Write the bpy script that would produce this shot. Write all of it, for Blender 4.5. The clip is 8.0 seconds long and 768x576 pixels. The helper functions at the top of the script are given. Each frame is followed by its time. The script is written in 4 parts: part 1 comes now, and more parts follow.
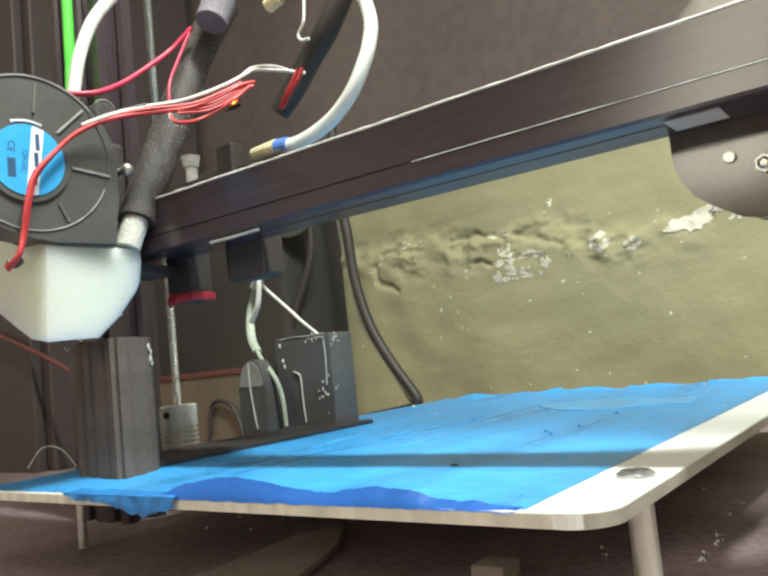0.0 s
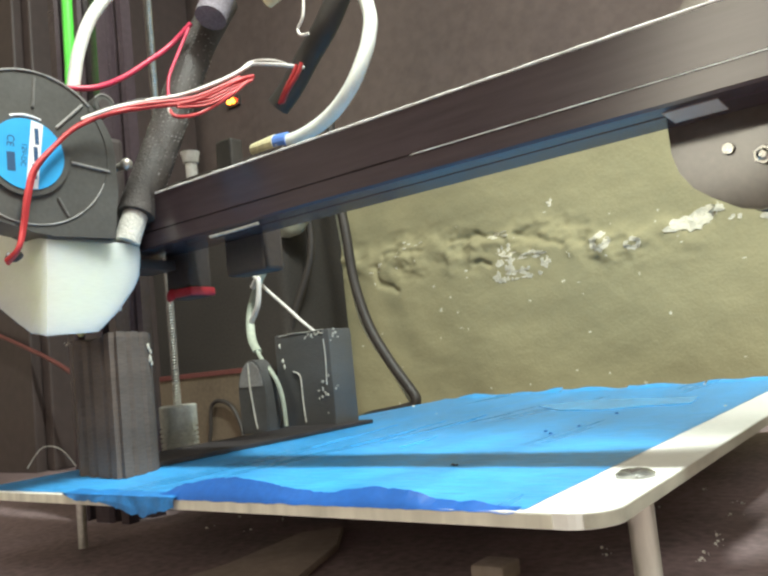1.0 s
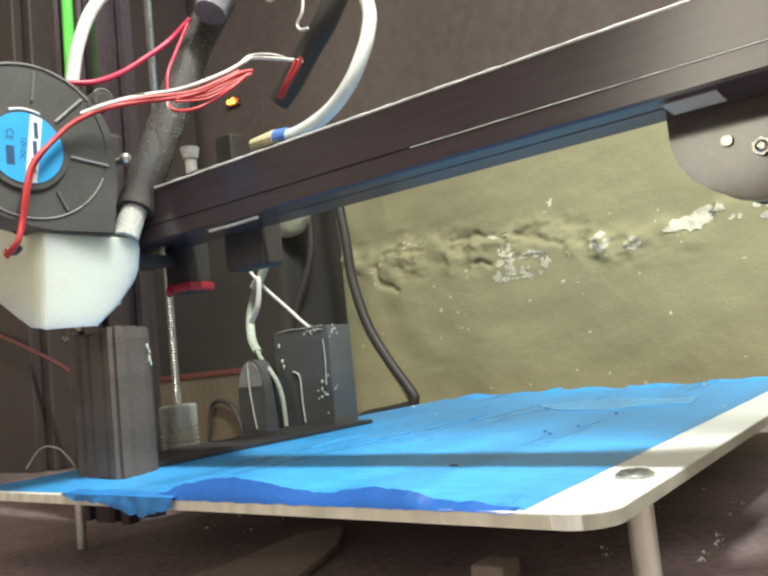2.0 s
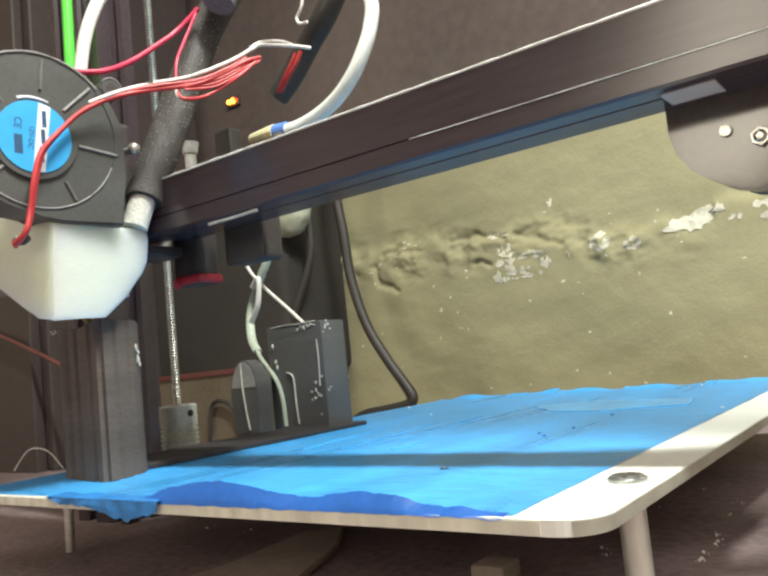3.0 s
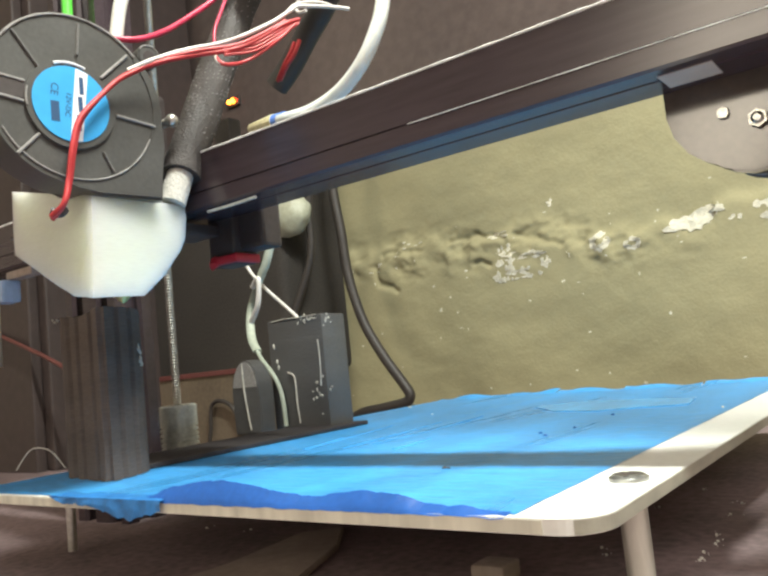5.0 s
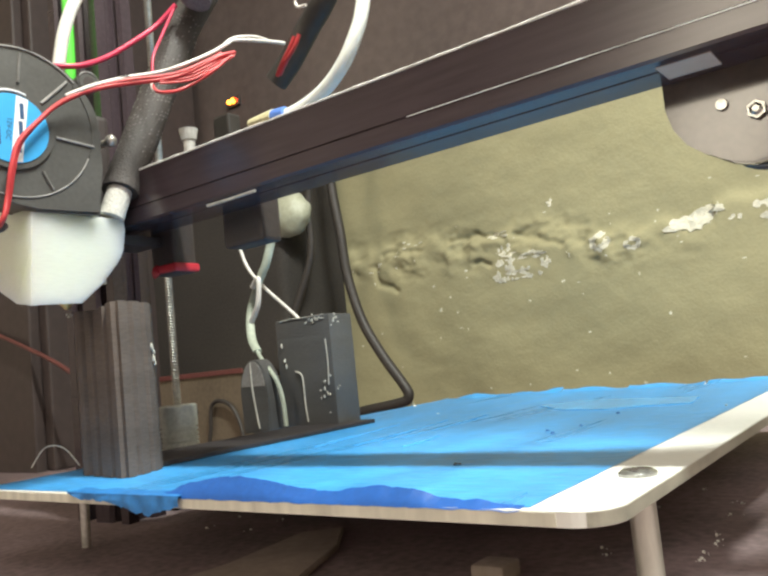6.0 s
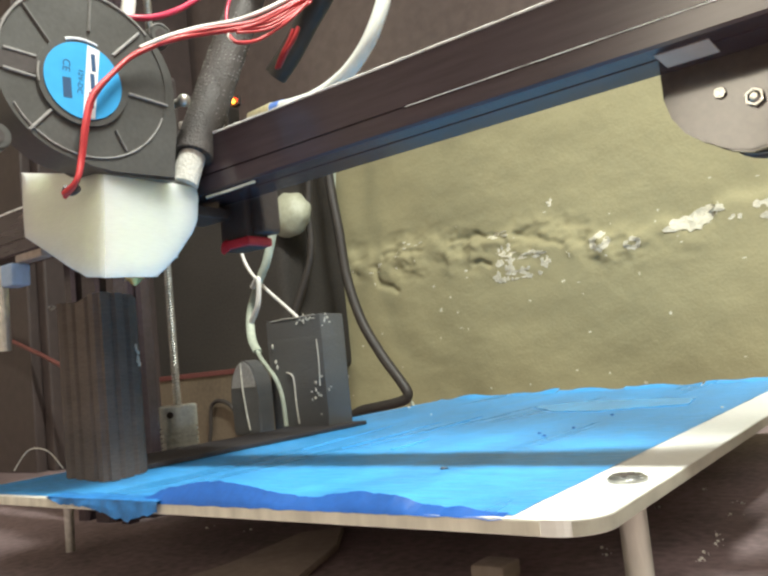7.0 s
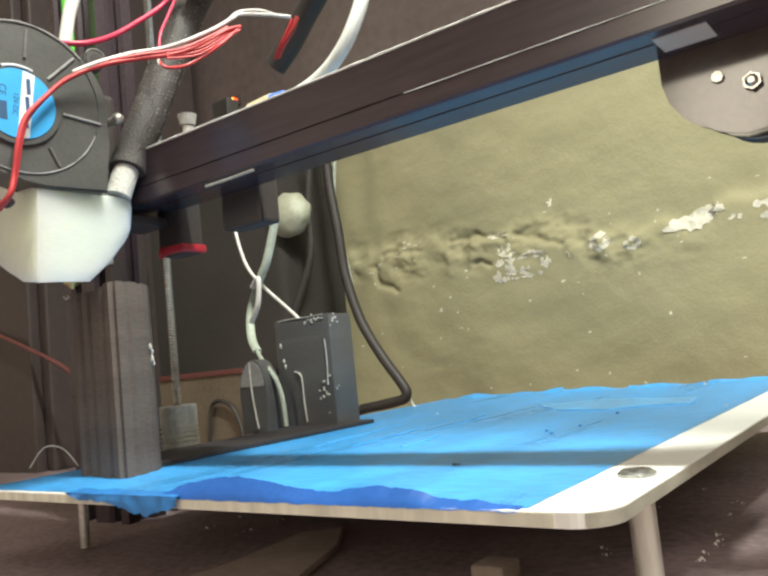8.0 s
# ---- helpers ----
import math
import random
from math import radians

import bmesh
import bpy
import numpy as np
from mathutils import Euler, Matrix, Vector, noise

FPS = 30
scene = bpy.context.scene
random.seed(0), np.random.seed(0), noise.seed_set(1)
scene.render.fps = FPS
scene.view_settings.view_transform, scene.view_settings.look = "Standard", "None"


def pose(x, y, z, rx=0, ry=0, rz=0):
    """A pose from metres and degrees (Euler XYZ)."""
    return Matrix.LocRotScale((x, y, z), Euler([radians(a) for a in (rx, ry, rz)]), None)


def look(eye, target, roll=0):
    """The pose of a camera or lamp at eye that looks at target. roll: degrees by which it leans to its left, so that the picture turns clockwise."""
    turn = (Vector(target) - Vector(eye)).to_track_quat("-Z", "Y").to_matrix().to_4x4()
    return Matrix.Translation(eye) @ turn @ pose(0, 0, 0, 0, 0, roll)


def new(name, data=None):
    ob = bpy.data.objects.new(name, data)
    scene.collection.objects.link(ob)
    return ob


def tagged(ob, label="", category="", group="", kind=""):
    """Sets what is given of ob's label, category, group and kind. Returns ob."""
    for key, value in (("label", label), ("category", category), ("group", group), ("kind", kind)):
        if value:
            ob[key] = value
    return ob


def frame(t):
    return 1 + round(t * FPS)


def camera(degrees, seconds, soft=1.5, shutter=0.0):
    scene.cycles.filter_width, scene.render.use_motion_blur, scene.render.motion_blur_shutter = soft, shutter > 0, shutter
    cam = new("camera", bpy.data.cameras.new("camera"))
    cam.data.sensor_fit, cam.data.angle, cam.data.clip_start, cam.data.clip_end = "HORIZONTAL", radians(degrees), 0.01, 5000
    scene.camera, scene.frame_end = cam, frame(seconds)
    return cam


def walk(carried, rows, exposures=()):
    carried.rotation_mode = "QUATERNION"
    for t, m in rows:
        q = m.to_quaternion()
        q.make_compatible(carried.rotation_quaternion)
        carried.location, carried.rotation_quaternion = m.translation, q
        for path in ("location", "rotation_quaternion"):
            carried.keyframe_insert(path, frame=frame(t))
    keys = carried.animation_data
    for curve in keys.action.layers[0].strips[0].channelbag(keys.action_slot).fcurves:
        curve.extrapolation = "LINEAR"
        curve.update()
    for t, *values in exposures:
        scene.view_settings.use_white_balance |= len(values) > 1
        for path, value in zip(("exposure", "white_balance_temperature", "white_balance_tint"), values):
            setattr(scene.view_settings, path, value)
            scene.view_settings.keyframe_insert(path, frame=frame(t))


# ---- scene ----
cam = camera(53.76, 8.0, soft=2.6)
EYE, AIM = (0.0524, -0.1252, 0.0306), (-0.0065, -0.0450, 0.0402)
walk(cam, [(0.0, look(EYE, AIM, -5.86)), (8.0, look(EYE, AIM, -5.86))], [(0.0, 0.11, 6250, 4), (2.2, 0.1, 6300, 6), (4.5, 0.13, 6490, 9), (8.0, 0.11, 6470, 8)])

# ---- light: a strip lamp over the printer, an unseen fill lamp, and a dim room ----
def area_lamp(x, y, z, long_x, wide_y, watts):
    data = bpy.data.lights.new("area_lamp", "AREA")
    data.shape, data.size, data.size_y = "RECTANGLE", long_x, wide_y
    data.energy, data.color = watts, (0.97, 1.0, 0.91)
    ob = new("area_lamp", data)
    ob.matrix_world = pose(x, y, z)
    return ob


area_lamp(0.13, 0.009, 0.62, 0.24, 0.04, 9.6)
# large soft lamp added out of view to lift the ambient light
fill_lamp = area_lamp(1.5, -1.0, 2.0, 1.5, 1.5, 33.0)
fill_lamp.matrix_world = look((1.5, -1.0, 2.0), (-0.1, 0.1, 0.05))
fill_lamp.data.color = (1.0, 0.92, 0.84)
world = bpy.data.worlds.new("room_air")
scene.world = world
world.use_nodes = True
world.node_tree.nodes["Background"].inputs[0].default_value = (1.0, 0.93, 0.84, 1)
world.node_tree.nodes["Background"].inputs[1].default_value = 0.35


# ---- materials ----
def mat(name, color, rough=0.5, metal=0.0, grain=400.0, vary=0.25, bump=0.15, blotch=30.0, spec=0.5, tint=None, stretch=(1, 1, 1),
        sub=0.0, emit=0.0, coat=0.0, fine_stretch=None):
    m = bpy.data.materials.new(name)
    m.use_nodes = True
    nt = m.node_tree
    b = nt.nodes["Principled BSDF"]
    b.inputs["Roughness"].default_value = rough
    b.inputs["Metallic"].default_value = metal
    b.inputs["Specular IOR Level"].default_value = spec
    b.inputs["Coat Weight"].default_value = coat
    if sub:
        b.inputs["Subsurface Weight"].default_value = sub
        b.inputs["Subsurface Radius"].default_value = (0.03, 0.03, 0.024)
        b.inputs["Subsurface Scale"].default_value = 1.0
    co = nt.nodes.new("ShaderNodeTexCoord")
    mp = nt.nodes.new("ShaderNodeMapping")
    mp.inputs["Scale"].default_value = stretch
    nt.links.new(co.outputs["Object"], mp.inputs["Vector"])
    fine, big = nt.nodes.new("ShaderNodeTexNoise"), nt.nodes.new("ShaderNodeTexNoise")
    fine.inputs["Scale"].default_value, fine.inputs["Detail"].default_value = grain, 4
    big.inputs["Scale"].default_value, big.inputs["Detail"].default_value = blotch, 5
    mf = nt.nodes.new("ShaderNodeMapping")
    mf.inputs["Scale"].default_value = fine_stretch or stretch
    nt.links.new(co.outputs["Object"], mf.inputs["Vector"])
    nt.links.new(mf.outputs[0], fine.inputs["Vector"])
    nt.links.new(mp.outputs[0], big.inputs["Vector"])
    mix = nt.nodes.new("ShaderNodeMath")
    mix.operation = "ADD"
    nt.links.new(fine.outputs["Fac"], mix.inputs[0])
    nt.links.new(big.outputs["Fac"], mix.inputs[1])
    ramp = nt.nodes.new("ShaderNodeMapRange")
    ramp.inputs["From Min"].default_value, ramp.inputs["From Max"].default_value = 0.65, 1.35
    nt.links.new(mix.outputs[0], ramp.inputs["Value"])
    cm = nt.nodes.new("ShaderNodeMix")
    cm.data_type = "RGBA"
    other = tint or tuple(c * (1 - vary) for c in color)
    cm.inputs["A"].default_value = (*other, 1)
    cm.inputs["B"].default_value = (*[min(1, c * (1 + vary * 0.5)) for c in color], 1)
    nt.links.new(ramp.outputs[0], cm.inputs["Factor"])
    nt.links.new(cm.outputs["Result"], b.inputs["Base Color"])
    if emit:
        b.inputs["Emission Color"].default_value = (*color, 1)
        b.inputs["Emission Strength"].default_value = emit
    rr = nt.nodes.new("ShaderNodeMapRange")
    rr.inputs["To Min"].default_value, rr.inputs["To Max"].default_value = max(0, rough - 0.08), min(1, rough + 0.1)
    nt.links.new(big.outputs["Fac"], rr.inputs["Value"])
    nt.links.new(rr.outputs[0], b.inputs["Roughness"])
    if bump:
        bp = nt.nodes.new("ShaderNodeBump")
        bp.inputs["Strength"].default_value, bp.inputs["Distance"].default_value = bump, 0.0006
        nt.links.new(fine.outputs["Fac"], bp.inputs["Height"])
        nt.links.new(bp.outputs[0], b.inputs["Normal"])
    return m


M_WALL = mat("ochre_plaster", (0.28, 0.255, 0.148), 0.9, grain=520, blotch=6, vary=0.1, bump=0.4)
M_CHIP = mat("white_plaster", (0.58, 0.55, 0.45), 0.9, grain=250, blotch=60, vary=0.4, bump=0.7)
M_CAB = mat("dark_brown_paint", (0.055, 0.04, 0.038), 0.55, grain=120, blotch=9, vary=0.3, bump=0.05)
M_BOARD = mat("brown_board", (0.1, 0.078, 0.072), 0.12, grain=120, blotch=9, vary=0.2, bump=0.0)
M_TABLE = mat("dark_table", (0.235, 0.172, 0.176), 0.75, grain=300, blotch=22, vary=0.55, bump=0.15)
M_ROOM = mat("room_paint", (0.76, 0.72, 0.66), 0.9, grain=60, blotch=4, vary=0.15, bump=0.1)
M_ANOD = mat("black_anodised", (0.05, 0.036, 0.042), 0.19, grain=500, blotch=25, vary=0.3, bump=0.0, stretch=(0.1, 1, 1))
M_PLATE = mat("dark_brown_plate", (0.1, 0.082, 0.066), 0.12, grain=500, blotch=25, vary=0.2, bump=0.0)
M_BLACK = mat("black_plastic", (0.05, 0.039, 0.037), 0.5, grain=600, blotch=50, vary=0.3, bump=0.08)
M_FAN = mat("grey_black_plastic", (0.076, 0.074, 0.07), 0.4, grain=700, blotch=60, vary=0.2, bump=0.1)
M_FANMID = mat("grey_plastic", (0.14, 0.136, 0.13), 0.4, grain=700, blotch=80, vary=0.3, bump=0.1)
M_FANLIGHT = mat("highlight_grey", (0.3, 0.29, 0.28), 0.4, grain=700, blotch=80, vary=0.4, bump=0.1)
M_LABEL = mat("blue_label", (0.05, 0.36, 0.72), 0.35, grain=200, blotch=60, vary=0.12, bump=0.02)
M_LABELW = mat("white_label", (0.75, 0.76, 0.78), 0.4, grain=200, blotch=60, vary=0.1, bump=0.02)
M_STICK = mat("grey_sticker", (0.5, 0.46, 0.4), 0.5, grain=200, blotch=60, vary=0.15, bump=0.02)
M_INK = mat("navy_ink", (0.02, 0.07, 0.16), 0.5, grain=200, blotch=60, vary=0.1, bump=0.0)
M_DUCT = mat("milky_plastic", (0.63, 0.67, 0.59), 0.38, grain=900, blotch=45, vary=0.08, bump=0.03, sub=1.0, stretch=(0.3, 0.3, 2.5))
M_PTFE = mat("milky_tube", (0.72, 0.74, 0.68), 0.35, grain=300, blotch=70, vary=0.15, bump=0.05, sub=0.2)
M_GREEN = mat("green_filament", (0.12, 0.75, 0.07), 0.35, grain=300, blotch=40, vary=0.15, bump=0.02, sub=0.2)
M_RED = mat("red_wire", (0.45, 0.035, 0.04), 0.4, grain=400, blotch=90, vary=0.25, bump=0.05)
M_CRIMSON = mat("crimson_wire", (0.5, 0.03, 0.08), 0.4, grain=400, blotch=90, vary=0.25, bump=0.05)
M_WHITEW = mat("white_wire", (0.75, 0.72, 0.68), 0.4, grain=400, blotch=90, vary=0.2, bump=0.05)
M_STEEL = mat("bright_steel", (0.68, 0.66, 0.61), 0.34, 0.75, grain=500, blotch=60, vary=0.35, bump=0.1)
M_BRIGHT = mat("bright_pale_metal", (0.9, 0.87, 0.82), 0.45, 0.1, grain=200, blotch=40, vary=0.5, bump=0.1)
M_THREAD = mat("threaded_steel", (0.64, 0.63, 0.59), 0.3, 0.82, grain=500, blotch=60, vary=0.4, bump=0.1)
M_POST = mat("pale_steel", (0.66, 0.66, 0.58), 0.3, 0.55, grain=300, blotch=120, vary=0.35, bump=0.1, stretch=(1, 1, 0.2))
M_SCREW = mat("dull_screw_steel", (0.36, 0.36, 0.34), 0.25, 0.8, grain=500, blotch=200, vary=0.5, bump=0.1)
M_ALU = mat("dull_aluminium", (0.74, 0.77, 0.72), 0.4, 0.12, grain=500, blotch=60, vary=0.3, bump=0.08)
M_BRASS = mat("brass", (0.7, 0.55, 0.22), 0.35, 0.8, grain=500, blotch=90, vary=0.3, bump=0.05)
M_CREAM = mat("cream_plastic", (0.75, 0.68, 0.42), 0.4, grain=500, blotch=90, vary=0.3, bump=0.05)
M_BLUEP = mat("blue_plastic", (0.12, 0.25, 0.7), 0.4, grain=400, blotch=90, vary=0.2, bump=0.05)
M_PALEBLUE = mat("pale_blue_plastic", (0.3, 0.42, 0.62), 0.35, grain=400, blotch=90, vary=0.2, bump=0.05)
M_BED = mat("white_bed_paint", (0.72, 0.72, 0.69), 0.5, grain=350, blotch=20, vary=0.08, bump=0.08)
M_BEDSIDE = mat("shaded_cut_edge", (0.4, 0.385, 0.32), 0.5, 0.2, grain=300, blotch=40, vary=0.3, bump=0.15, stretch=(1.0, 0.3, 1.0))
M_BEDEDGE = mat("yellowed_edge", (0.66, 0.645, 0.55), 0.45, grain=260, blotch=130, vary=0.24, bump=0.25, stretch=(1.0, 1.0, 0.15))
M_TAPE = mat("blue_masking_tape", (0.056, 0.328, 0.73), 0.28, grain=450, blotch=40, vary=0.4, bump=1.0, stretch=(1, 0.1, 1), fine_stretch=(0.35, 1, 1))
M_TAPESHADED = mat("shaded_loose_tape", (0.028, 0.19, 0.52), 0.4, grain=450, blotch=50, vary=0.35, bump=0.4)
M_TAPEPALE = mat("pale_blue_tape", (0.085, 0.41, 0.84), 0.22, grain=500, blotch=60, vary=0.3, bump=0.2, stretch=(1, 0.15, 1))
M_TAPEDARK = mat("dark_blue_tape", (0.012, 0.085, 0.34), 0.5, grain=500, blotch=50, vary=0.25, bump=0.25)
M_PRINT = mat("dark_grey_print", (0.122, 0.1, 0.088), 0.8, spec=0.12, grain=1100, blotch=30, vary=0.35, bump=0.4, stretch=(0.25, 0.25, 3.0))
M_PRINTB = mat("slate_grey_print", (0.097, 0.095, 0.094), 0.42, grain=1100, blotch=40, vary=0.25, bump=0.5, stretch=(0.25, 0.25, 3.0))
M_RAFT = mat("charcoal_print", (0.032, 0.027, 0.029), 0.62, grain=900, blotch=40, vary=0.35, bump=0.4, stretch=(1, 0.2, 1))
M_BLOB = mat("pale_plastic_blobs", (0.55, 0.53, 0.47), 0.3, grain=600, blotch=90, vary=0.4, bump=0.2)
M_SLEEVE = mat("black_braid", (0.055, 0.046, 0.043), 0.6, grain=1200, blotch=80, vary=0.5, bump=1.0)
M_GAUZE = mat("pale_gauze", (0.62, 0.6, 0.55), 0.8, grain=900, blotch=120, vary=0.3, bump=0.8)
M_CUFF = mat("grey_fabric", (0.2, 0.18, 0.21), 0.9, grain=1200, blotch=90, vary=0.5, bump=1.0)
M_RUBBER = mat("black_cable", (0.032, 0.027, 0.024), 0.55, grain=300, blotch=60, vary=0.3, bump=0.08)
M_REDBAND = mat("red_silicone", (0.55, 0.03, 0.05), 0.35, grain=400, blotch=60, vary=0.2, bump=0.05)
M_DULLRED = mat("dull_red", (0.13, 0.04, 0.036), 0.5, grain=400, blotch=60, vary=0.3, bump=0.05)
M_PALE = mat("pale_plastic", (0.36, 0.37, 0.28), 0.5, grain=300, blotch=40, vary=0.25, bump=0.1)
M_STRAP = mat("pale_cable", (0.42, 0.46, 0.38), 0.45, grain=400, blotch=70, vary=0.25, bump=0.1)
M_DARKBOX = mat("dark_fabric", (0.036, 0.031, 0.027), 0.9, grain=500, blotch=18, vary=0.4, bump=0.5)
M_CARD = mat("brown_card", (0.34, 0.28, 0.24), 0.8, grain=300, blotch=30, vary=0.25, bump=0.2)
M_CARTON = mat("brown_carton", (0.13, 0.1, 0.068), 0.85, grain=300, blotch=25, vary=0.3, bump=0.2)
M_LED = mat("orange_led", (1.0, 0.32, 0.03), 0.4, grain=300, vary=0.05, bump=0.0, emit=9.0)
M_LEDRED = mat("red_led", (1.0, 0.05, 0.01), 0.4, grain=300, vary=0.05, bump=0.0, emit=5.0)
M_GLARE = mat("glare_emitter", (0.98, 0.87, 0.7), 0.3, grain=3, blotch=1, vary=0.1, bump=0.0, emit=13.0)
M_CRUMB = mat("pale_crumbs", (0.8, 0.78, 0.72), 0.3, grain=300, vary=0.2, bump=0.0)

# ---- mesh helpers; all sizes in millimetres, z = 0 on the print bed ----
S = 0.001
BASE = {}


def thing(name, base, label, category, group="", kind=""):
    ob = new(name)
    ob.empty_display_size = 0.005
    ob.location = Vector(base) * S
    BASE[ob.name] = Vector(base)
    return tagged(ob, label, category, group, kind)


def part(name, bm, material, parent, label="", smooth=False):
    base = BASE[parent.name]
    bmesh.ops.recalc_face_normals(bm, faces=bm.faces)
    me = bpy.data.meshes.new(name)
    bm.transform(Matrix.Scale(S, 4) @ Matrix.Translation(-base))
    if smooth:
        for f in bm.faces:
            f.smooth = True
        for e in bm.edges:
            if len(e.link_faces) == 2 and e.calc_face_angle(0) > 0.7:
                e.smooth = False
    bm.to_mesh(me)
    bm.free()
    me.materials.append(material)
    ob = new(name, me)
    ob.parent = parent
    BASE[ob.name] = base
    if label:
        ob["label"] = label
    return ob


def solo(name, bm, material, base, label, category, group="", kind="", smooth=False):
    holder = thing(name + "_holder", base, "", "")
    ob = part(name, bm, material, holder, "", smooth)
    ob.parent = None
    ob.location = Vector(base) * S
    bpy.data.objects.remove(holder)
    BASE[ob.name] = Vector(base)
    return tagged(ob, label, category, group, kind)


def box(bm, a, b, bevel=0.0, segments=2):
    made = bmesh.ops.create_cube(bm, size=1)
    verts = made["verts"]
    for v in verts:
        v.co = Vector([a[i] + (v.co[i] + 0.5) * (b[i] - a[i]) for i in range(3)])
    if bevel:
        edges = list({e for v in verts for e in v.link_edges})
        bmesh.ops.bevel(bm, geom=edges, offset=bevel, segments=segments, affect="EDGES", profile=0.6)
    return bm


def boxed(a, b, bevel=0.0, segments=2):
    return box(bmesh.new(), a, b, bevel, segments)


def prism(bm, outline, axis, lo, hi, bevel=0.0):
    """Extrudes a closed outline of 2D points along an axis."""
    def at(p, h):
        return {"x": (h, p[0], p[1]), "y": (p[0], h, p[1]), "z": (p[0], p[1], h)}[axis]
    low = [bm.verts.new(at(p, lo)) for p in outline]
    high = [bm.verts.new(at(p, hi)) for p in outline]
    n = len(outline)
    caps = [bm.faces.new(low[::-1]), bm.faces.new(high)]
    for i in range(n):
        bm.faces.new((low[i], low[(i + 1) % n], high[(i + 1) % n], high[i]))
    if bevel:
        edges = [e for f in caps for e in f.edges]
        bmesh.ops.bevel(bm, geom=edges, offset=bevel, segments=2, affect="EDGES")
    return bm


def ring(cx, cy, r, n=32, a0=0.0, a1=360.0):
    full = abs(a1 - a0) >= 360
    k = n if full else n + 1
    return [(cx + r * math.cos(radians(a0 + (a1 - a0) * i / n)), cy + r * math.sin(radians(a0 + (a1 - a0) * i / n))) for i in range(k)]


def rod(bm, a, b, r, n=16, r2=None):
    a, b = Vector(a), Vector(b)
    d = b - a
    m = Matrix.Translation((a + b) / 2) @ d.to_track_quat("Z", "Y").to_matrix().to_4x4()
    bmesh.ops.create_cone(bm, cap_ends=True, segments=n, radius1=r, radius2=r if r2 is None else r2, depth=d.length, matrix=m)
    return bm


def spline(points, steps=8):
    pts = [Vector(p) for p in points]
    out = []
    for i in range(len(pts) - 1):
        p0, p1, p2, p3 = pts[max(i - 1, 0)], pts[i], pts[i + 1], pts[min(i + 2, len(pts) - 1)]
        for k in range(steps):
            t = k / steps
            out.append(0.5 * ((2 * p1) + (p2 - p0) * t + (2 * p0 - 5 * p1 + 4 * p2 - p3) * t * t + (3 * p1 - p0 - 3 * p2 + p3) * t ** 3))
    return out + [pts[-1]]


def tube(bm, points, r, n=10, steps=8, wobble=0.0, flat=1.0):
    """A round (or flattened) cable through the points."""
    path = spline(points, steps)
    rows, side = [], None
    for i, p in enumerate(path):
        d = (path[min(i + 1, len(path) - 1)] - path[max(i - 1, 0)]).normalized()
        side = (side - d * side.dot(d)).normalized() if side else d.orthogonal().normalized()
        up = d.cross(side)
        rr = r * (1 + wobble * noise.noise(p * 0.3))
        rows.append([bm.verts.new(p + (side * math.cos(2 * math.pi * k / n) + up * flat * math.sin(2 * math.pi * k / n)) * rr) for k in range(n)])
    for a, b in zip(rows, rows[1:]):
        for k in range(n):
            bm.faces.new((a[k], a[(k + 1) % n], b[(k + 1) % n], b[k]))
    bm.faces.new(rows[0][::-1])
    bm.faces.new(rows[-1])
    return bm


def cable(name, points, r, material, parent, label="", **kw):
    return part(name, tube(bmesh.new(), points, r, **kw), material, parent, label, True)


def blob(bm, c, r, seed):
    made = bmesh.ops.create_icosphere(bm, subdivisions=2, radius=1, matrix=Matrix.Translation(c))
    for v in made["verts"]:
        d = v.co - Vector(c)
        k = 1 + 0.6 * noise.noise(d * 1.3 + Vector((seed, 0, 0)))
        v.co = Vector(c) + Vector((d.x * r[0], d.y * r[1], d.z * r[2])) * k


# ---- the setting ----
CRACKS = [((-262, 121), (-240, 122)), ((-240, 122), (-212, 116)), ((-205, 116), (-178, 108)), ((-178, 108), (-166, 103)), ((-328, 120), (-306, 127)), ((-306, 122), (-288, 117)), ((-338, 112), (-332, 96)),
          ((-332, 96), (-316, 90)), ((-240, 100), (-226, 97))]


def crevice(x, z):
    """Depth of the broken cracks in the plaster."""
    deep = 0.0
    xx, zz = x + 3 * noise.noise((x * 0.1, 0, z * 0.1)), z + 3 * noise.noise((x * 0.1, 4, z * 0.1))
    for (ax, az), (bx, bz) in CRACKS:
        if not (min(ax, bx) - 8 < x < max(ax, bx) + 8 and abs(z - (az + bz) / 2) < 20):
            continue
        t = max(0, min(1, ((xx - ax) * (bx - ax) + (zz - az) * (bz - az)) / ((bx - ax) ** 2 + (bz - az) ** 2)))
        d = math.hypot(xx - ax - t * (bx - ax), zz - az - t * (bz - az))
        deep = max(deep, 2.6 * math.exp(-(d / 2.2) ** 2))
    return deep


